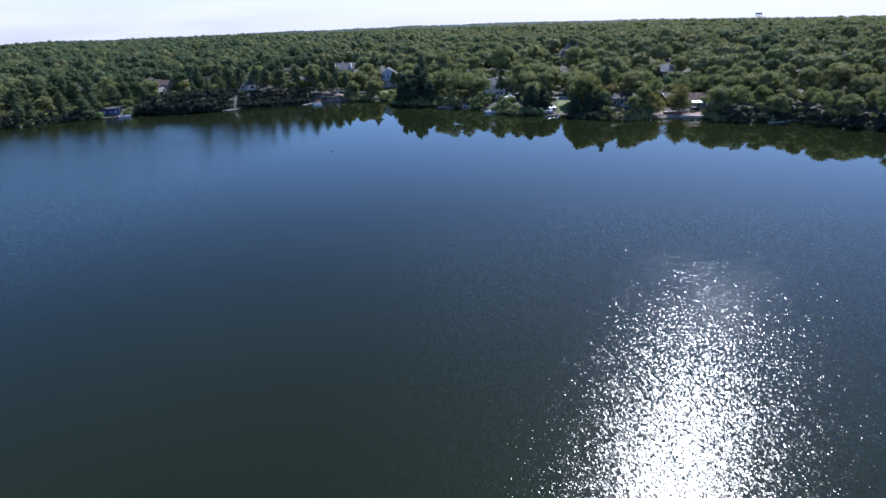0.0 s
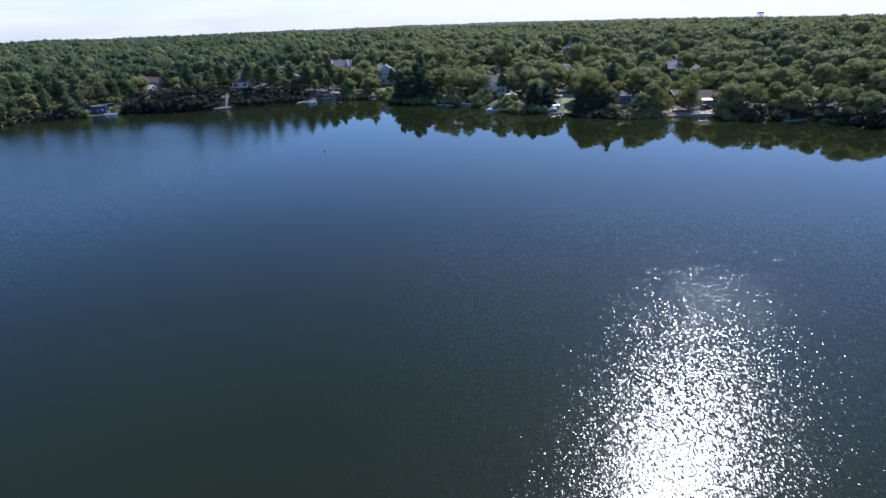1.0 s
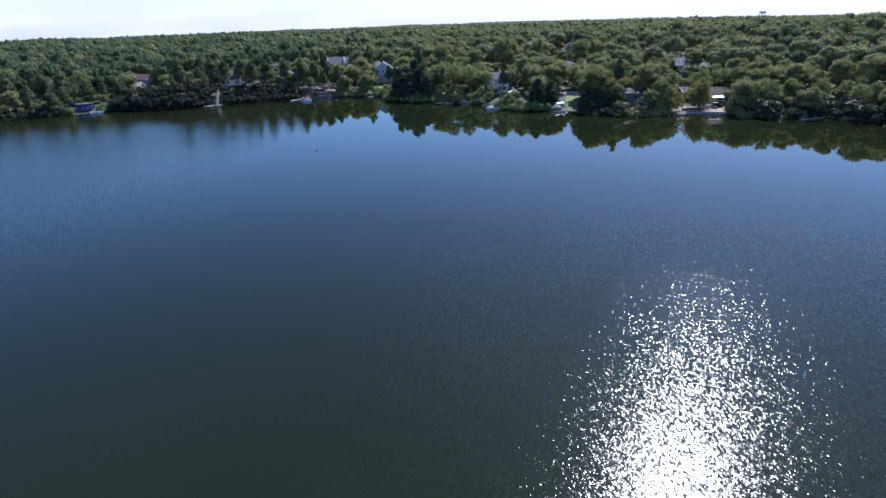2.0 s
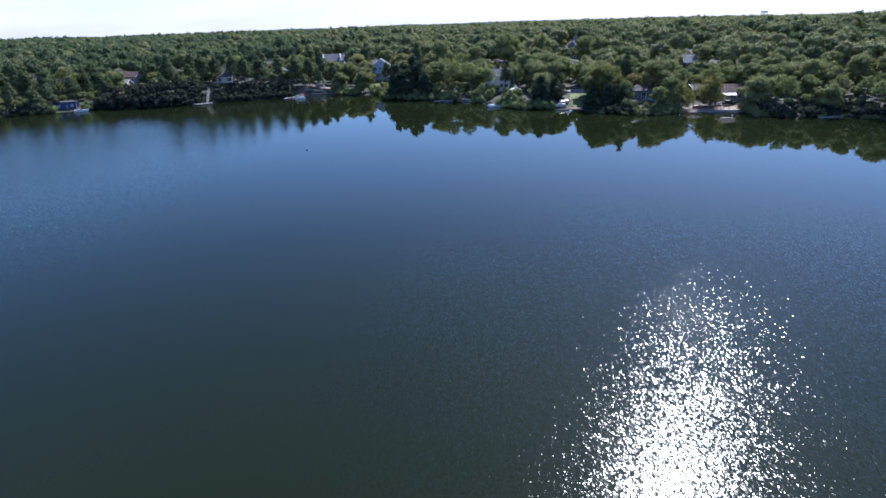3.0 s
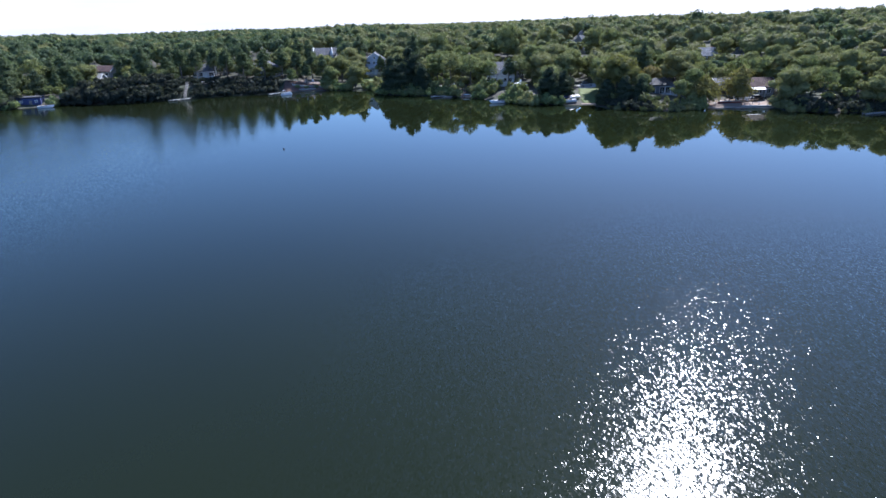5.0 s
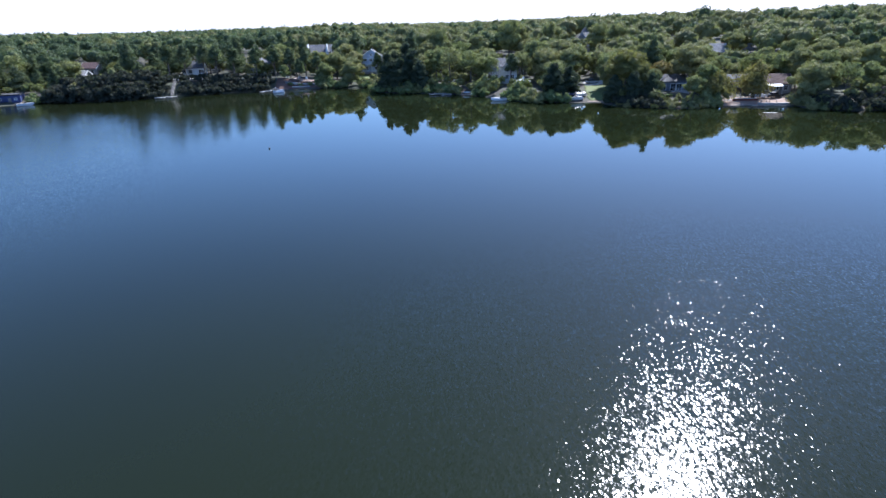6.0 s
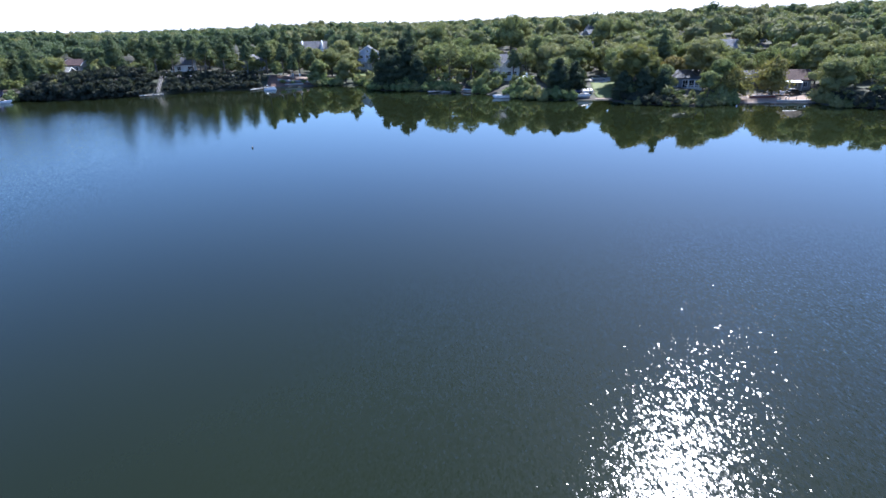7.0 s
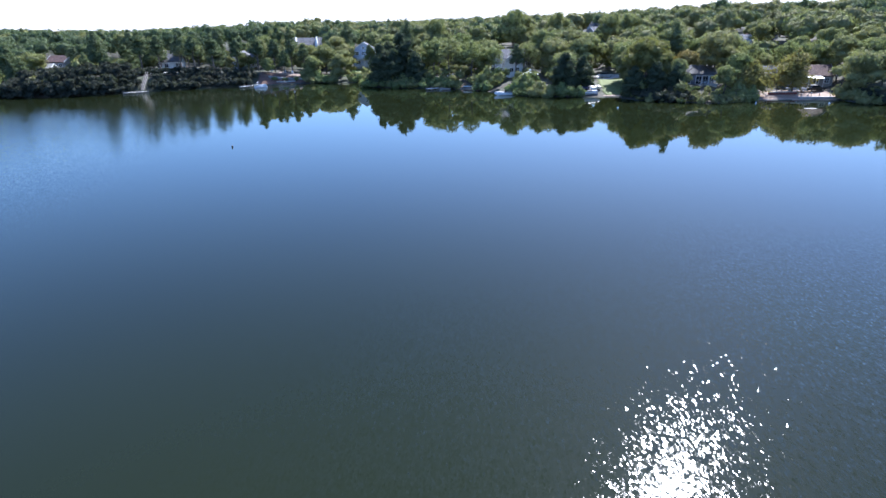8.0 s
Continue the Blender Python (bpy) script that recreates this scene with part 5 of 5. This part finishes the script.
# trees with a look of their own
placed = []
for master, x, y, k, turn in [
        # cedars at x 52 to 62: their dark needles stand in for backlit shade
        (olive_tree, 57.6, 229.5, 1.0, 20), (turning_oak, 66.6, 226.5, 0.95, 40), (oaks[1], 77.6, 220.5, 0.7, 10), (cedars[1], 52.6, 222.8, 0.7, 30), (cedars[1], 57.4, 221.0, 0.72, 150), (cedars[1], 61.8, 219.6, 0.55, 250), (oaks[1], 107.6, 228, 0.8, 20), (oaks[3], 111, 221.5, 0.75, 70), (oaks[4], 62.8, 221.5, 0.75, 130), (rust_tree, 91.0, 219, 1.1, 0), (rust_tree, 79.6, 216.5, 0.9, 120), 
        (tall_pines[0], -100, 283, 1.0, 0), (tall_pines[1], -95.5, 287, 1.0, 70), (tall_pines[0], -88.5, 288, 0.95, 150), (tall_pines[1], -83, 286, 1.0, 200), (tall_pines[0], -77, 288, 0.9, 20),
        (tall_pines[1], -69, 290, 0.9, 250), (tall_pines[0], -62, 291, 0.9, 310), (tall_pines[1], -56.5, 293, 0.9, 30), (tall_pines[0], -50.5, 294, 0.85, 100), (tall_pines[1], -45.5, 292, 0.85, 170),
        (oaks[4], -42, 288, 0.8, 40), (tall_pines[1], 27.4, 259, 0.8, 15), (airy[1], 20.4, 257.5, 0.8, 40), (airy[0], 31.6, 260.5, 0.78, 100), (olive_tree, -117.5, 275.5, 0.36, 70), (oaks[2], -106.3, 280.5, 0.5, 15), (cedars[0], -9.0, 270.5, 0.98, 20), (cedars[1], -13, 271, 1.0, 220), (airy[0], 6.5, 262, 0.95, 10), (airy[0], 13.5, 258.5, 0.9, 200), (oaks[4], 103.0, 275, 0.5, 0), (oaks[4], 110.5, 275.5, 0.45, 50), (oaks[1], 114, 281, 0.8, 90), (oaks[0], 101.5, 282, 0.85, 140), (oaks[4], 106.5, 270, 0.5, 200),
        (tall_pines[1], -51.5, 286.5, 0.75, 40), (oaks[4], -57.5, 287, 0.55, 160), (oaks[4], -68, 294, 0.62, 20), (oaks[4], -73.5, 295, 0.5, 80), (oaks[4], -48.5, 322, 0.8, 10), (oaks[4], -60, 325, 0.9, 60), (tall_pines[1], -22.5, 302, 0.8, 0), (oaks[4], -30.5, 303, 0.6, 40),
        (cedars[0], -15.5, 267, 0.88, 0), (cedars[1], -11, 264, 1.0, 60), (cedars[0], -6.5, 267, 0.85, 140), (cedars[1], -4, 262.5, 0.85, 200),
        (cedars[1], 37, 233, 0.9, 10), (cedars[1], 42, 234, 0.8, 80)]:
    put(master, x, y, k, turn, group="trees on the shore")
    placed.append((x, y))
# tall pines that stand out above the woods
for x, y, top in ((-8.0, 300, 22.0), (3, 302, 22.0), (31.5, 300, 24.5), (35.5, 306, 23.6), (50, 312, 23.2), (70.5, 310, 23.8), (75, 300, 23.5), (-35, 330, 21.5), (-62, 322, 20.8)):
    k, top = 0.95, top - 1.0
    lone = pines[1] if x < 0 else oaks[3]
    top -= 1.5 if x > 60 else 0.0
    put(lone, x, y, k, 37 * x, (top - high(x, y)) / k / (12.6 if x < 0 else 14.2), group="trees on the shore")
    placed.append((x, y))
near_trees = scatter(ORNG, -215, 165, 175, 340, 6.6, 2.0, 40, placed, 9000)
near_trees = [q for q in near_trees if abs(q[0] - 2) < 0.84 * q[1] + 6]
for x, y in near_trees:
    if -132 < x < -60 and float(inland(np.array([x]), np.array([y]))[0]) < 9:
        continue
    piney = 0.86 if x < -72 else 0.15 if x < 40 else 0.03
    master = pines[ORNG.integers(3)] if ORNG.random() < piney else oaks[ORNG.integers(5)] if ORNG.random() < 0.68 else airy[ORNG.integers(2)]
    if ORNG.random() < 0.03:
        master = olive_tree
    k = ORNG.uniform(0.82, 1.02) * (0.62 if master is olive_tree else 1) * lowered(x, y)
    d = float(inland(np.array([x]), np.array([y]))[0])
    if d < 18:
        k = min(k, max(0.45, (float(np.interp(x, RIM_X, RIM_TOP)) + 0.12 * max(0, d - 6) - high(x, y)) / HEIGHT[master.name] / 1.04))
    put(master, x, y, k, ORNG.uniform(0, 360), ORNG.uniform(0.9, 1.05), group="trees on the shore")
    placed.append((x, y))

# shrubs along the water
rim = scatter(ORNG, -215, 165, 170, 300, 2.1, -0.6, 5.0, [], 30000, True)
OPEN_RIM = [(-34, -29), (40.5, 51), (79, 98), (-60, -44), (9, 13.5), (17.5, 24), (-132, -60), (-147, -137)]
rim = [q for q in rim if not any(a < q[0] < b for a, b in OPEN_RIM) and abs(q[0]) < 0.84 * q[1]]
for x, y in rim[:290]:
    low = 0.5 if 61 < x < 74 else 1.0
    if x > 99 or 51 < x < 62:
        low *= 0.55
    if x < -148:
        low *= 0.6
    kind_ = ORNG.integers(4)
    put(bushes[1 + kind_ % 2 if x > 51 else kind_], x, y, ORNG.uniform(0.75, 1.4) * low, ORNG.uniform(0, 360), group="shrubs on the bank")
for x, y, k in ((-55, 284.2, 0.55), (-51.5, 285.2, 0.5), (-47.5, 286.2, 0.55), (-44.5, 286.8, 0.6), (64.5, 218, 0.6), (69, 217, 0.45), (67.2, 219, 0.45), (70, 215, 0.5), (66.5, 213.5, 0.55), (28.6, 247.0, 0.9), (31.4, 246.6, 0.8), (26.4, 248.2, 0.9), (14.4, 253.2, 1.6), (17.6, 251.4, 1.7), (20.8, 253.6, 1.5), (-113.5, 267.5, 1.8), (-115.6, 268.6, 1.6)):
    put(bushes[int(abs(x)) % 4], x, y, k, 40 * x, group="shrubs on the bank")

# the woods behind: nobody could count them
mid = scatter(ORNG, -420, 420, 190, 560, 7.8, 40, 400, placed, 40000)
mid = [q for q in mid if abs(q[0] - 2) < 0.86 * q[1] + 10 and q[1] > 215]
back = scatter(ORNG, -980, 980, 430, 1250, 11.5, 200, 2000, mid, 60000)
back = [q for q in back if abs(q[0] - 2) < 0.86 * q[1] + 10 and math.hypot(*q) < 1200]


def woods(name, places, lumps, leaves, size, low, high_, wide, label, mat=None, shape=(ICO_V1, ICO_F1)):
    rng = np.random.default_rng(5)
    n = len(places)
    xy = np.array(places)
    z = land(xy[:, 0], xy[:, 1])
    h, r = rng.uniform(low, high_, n), rng.uniform(wide * 0.8, wide * 1.2, n)
    low_ = np.array([lowered(*q) for q in places]) if high_ > 8 else np.ones(n)
    h, r = h * low_, r * np.sqrt(low_)
    dark = rng.random(n) < 0.12
    r = np.where(dark, r * 0.75, r)
    h = np.where(dark, h * 1.08, h)
    way = unit(rng.normal(size=(n, lumps, 3)) * (1, 1, 0.6) + (0, 0, 0.3))
    lr = r[:, None] * rng.uniform(0.4, 0.62, (n, lumps))
    reach = (r[:, None] - lr * 0.95)[..., None]
    c = np.stack([xy[:, 0], xy[:, 1], z + h * 0.68], 1)[:, None, :] + way * np.concatenate([reach, reach, np.broadcast_to((h * 0.17)[:, None, None], reach.shape)], -1)
    c[:, 0] = np.stack([xy[:, 0], xy[:, 1], z + h * 0.62], 1)
    lr[:, 0] = r * 0.72
    shape_v, shape_f = shape
    c, lr = c.reshape(-1, 3), lr.reshape(-1)
    k = len(c)
    jit = 1 + 0.14 * rng.normal(size=(k, len(shape_v), 1))
    core = shape_v[None] * jit * (lr * 0.8)[:, None, None] * (1, 1, 0.8) + c[:, None, :]
    tri = (shape_f[None] + (np.arange(k) * len(shape_v))[:, None, None]).reshape(-1, 3)
    pick = rng.choice(k, k * leaves, p=lr * lr / (lr * lr).sum())
    w = unit(rng.normal(size=(len(pick), 3)) + (0, 0, 0.7))
    at = c[pick] + w * (lr[pick] * rng.uniform(0.8, 1.14, len(pick)))[:, None] * (1, 1, 0.85)
    qv, qf = leaf_tris(rng, at, w, size)
    me = mesh_from(name, np.concatenate([core.reshape(-1, 3), qv]), [tri, qf + k * len(shape_v)])
    me.materials.append(mat or WOODS)
    return tagged(new(name, me), label, "woods", kind="stuff")


BARE = [(52, 233, 5.5), (53, 241, 5.5), (55, 249, 5.5), (56, 257, 6), (-28, 295, 8), (-26, 304, 8), (-26, 317, 7.5), (84, 216, 7), (91, 216, 8), (97, 218, 8), (101, 228, 6.5), (94, 236, 5), (-52, 290, 8), (-56, 284, 5),
        (-97, 284, 7), (-88, 286, 7), (-91, 290, 8), (-80, 289, 6), (-86, 297, 7), (-94, 302, 7), (-71.5, 303, 6), (-55, 336, 10), (25, 265, 8), (30.4, 249.5, 4), (27, 243, 2.5), (71.5, 233, 7), (71.5, 226.5, 4.5), (69.5, 220.5, 4), (67.5, 215.5, 3), (108, 282, 4), (-145, 258, 5), (-140, 296, 7), (-143, 313, 7), (43, 231, 5), (44, 236.5, 4), (31.5, 287, 5),
        (12, 251.5, 4), (-131, 262, 2.5), (21, 241, 4)]
under = scatter(ORNG, -215, 165, 175, 345, 3.9, 3.0, 75, [], 30000, True)
under = [q for q in under if abs(q[0] - 2) < 0.86 * q[1] + 6 and not any(math.hypot(q[0] - a, q[1] - b) < r for a, b, r in BARE) and not (-106 < q[0] < -60 and q[1] < 295)]
bank = scatter(ORNG, -132, -60, 250, 290, 1.5, -0.5, 12, [], 26000, True)
bank = [q for q in bank if not (-95.4 < q[0] < -92.3 and q[1] < 275) and not -61 < q[0] < -56 and q[1] < np.interp(q[0], [-132, -101.5, -84.5, -60], [275, 276.6, 281.6, 285])]
tall_bank = [q for q in bank if q[0] < -101]
bank = [q for q in bank if q[0] >= -101]
# dark-leaved strips put where the bank and tree feet lie in shade
woods("bank_thicket", tall_bank, 3, 36, 0.95, 3.0, 5.2, 1.9, "tall thicket, coloured dark as shade, on the bank at the bend of the shore", SHADE_THICKET)
woods("bank_thicket", bank, 2, 34, 0.85, 1.5, 2.7, 1.4, "dense thicket, coloured dark as shade, on the steep bank below the seawall", SHADE_THICKET)
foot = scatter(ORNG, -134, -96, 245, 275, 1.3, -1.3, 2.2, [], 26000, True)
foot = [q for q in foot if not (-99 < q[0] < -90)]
woods("bank_thicket", foot, 2, 26, 0.75, 1.3, 2.4, 1.2, "low thicket, coloured dark as shade, hanging over the water at the foot of the bank", SHADE_THICKET)
foot = scatter(ORNG, 49, 165, 165, 240, 1.5, -0.9, 5.5, [], 26000, True)
foot = [q for q in foot if not 76.5 < q[0] < 100.5 and not 44 < q[0] < 51.5 and q[0] < 0.84 * q[1]]
woods("bank_thicket", [q for q in foot if not 63 < q[0] < 77], 2, 26, 0.75, 1.5, 2.9, 1.4, "thicket with shade in its leaf colour at the foot of the shore trees", SHADE_THICKET)
woods("bank_shrubbery", [q for q in foot if 63 < q[0] < 77 and (q[0] < 69.5 or q[1] < 212)], 2, 26, 0.6, 0.7, 1.3, 1.0, "low green shrubbery below the lake house deck")
foot = [q for q in scatter(ORNG, -215, -148, 200, 270, 1.6, -0.9, 6, [], 26000, True) if q[0] > -0.84 * q[1]]
woods("bank_thicket", foot, 2, 26, 0.75, 1.6, 3.2, 1.5, "thicket with shade in its leaf colour along the water at the far end of the lake", SHADE_THICKET)
woods("undergrowth", under, 2, 20, 1.0, 2.2, 4.6, 2.1, "tangled green undergrowth beneath the shore trees")
def split_pines(places):
    """Pines stand thickest on the left of the lake."""
    odds = np.interp([q[0] / (q[1] / 280) for q in places], [-150, -60, 0, 100], [0.82, 0.55, 0.2, 0.12])
    mask = ORNG.random(len(places)) < odds
    return [q for q, k in zip(places, mask) if k], [q for q, k in zip(places, mask) if not k]


mid_pines, mid = split_pines(mid)
back_pines, back = split_pines(back)
woods("pine_woods", mid_pines, 7, 40, 0.88, 11.6, 16.0, 4.3, "dark pitch pine woods mixed through the slope behind the shore", PINE_WOODS)
woods("far_pine_woods", back_pines, 4, 12, 1.7, 13.0, 17.5, 5.8, "distant dark pines out to the skyline", PINE_WOODS)
woods("woods", mid, 7, 36, 0.88, 11.4, 15.4, 5.2, "dense green oak and pine woods on the slope behind the shore", shape=(ICO_V2, ICO_F2))
woods("far_woods", back, 4, 12, 1.8, 13.0, 17.0, 6.6, "distant unbroken woods out to the skyline")


def canopy(name, r0, r1, rows, half, cols, label):
    """The unbroken roof of the far woods: one sheet of crowns that fades into the skyline."""
    rng = np.random.default_rng(8)
    rad = r0 * (r1 / r0) ** np.linspace(0, 1, rows)
    ang = np.radians(np.linspace(-half, half, cols))
    r, a = np.meshgrid(rad, ang, indexing="ij")
    r = r * (1 + rng.normal(size=r.shape) * 0.0018)
    a = a + rng.normal(size=a.shape) * np.radians(2 * half / cols) * 0.3
    x, y = np.sin(a) * r, np.cos(a) * r
    z = land(x, y) + 10.5 + rng.normal(size=x.shape) * 1.7 + 1.2 * np.sin(x / 90 + 1.0) * np.cos(y / 140)
    i = (np.arange(rows - 1)[:, None] * cols + np.arange(cols - 1)[None, :]).ravel()
    me = mesh_from(name, np.stack([x, y, z], -1).reshape(-1, 3), [np.stack([i, i + 1, i + cols + 1, i + cols], 1)])
    me.materials.append(HAZE_PINES)
    return tagged(new(name, me), label, "woods", kind="stuff")


canopy("skyline_woods", 1020, 3200, 140, 46, 560, "level dark woods, tinted bluish for haze, running out to the horizon")
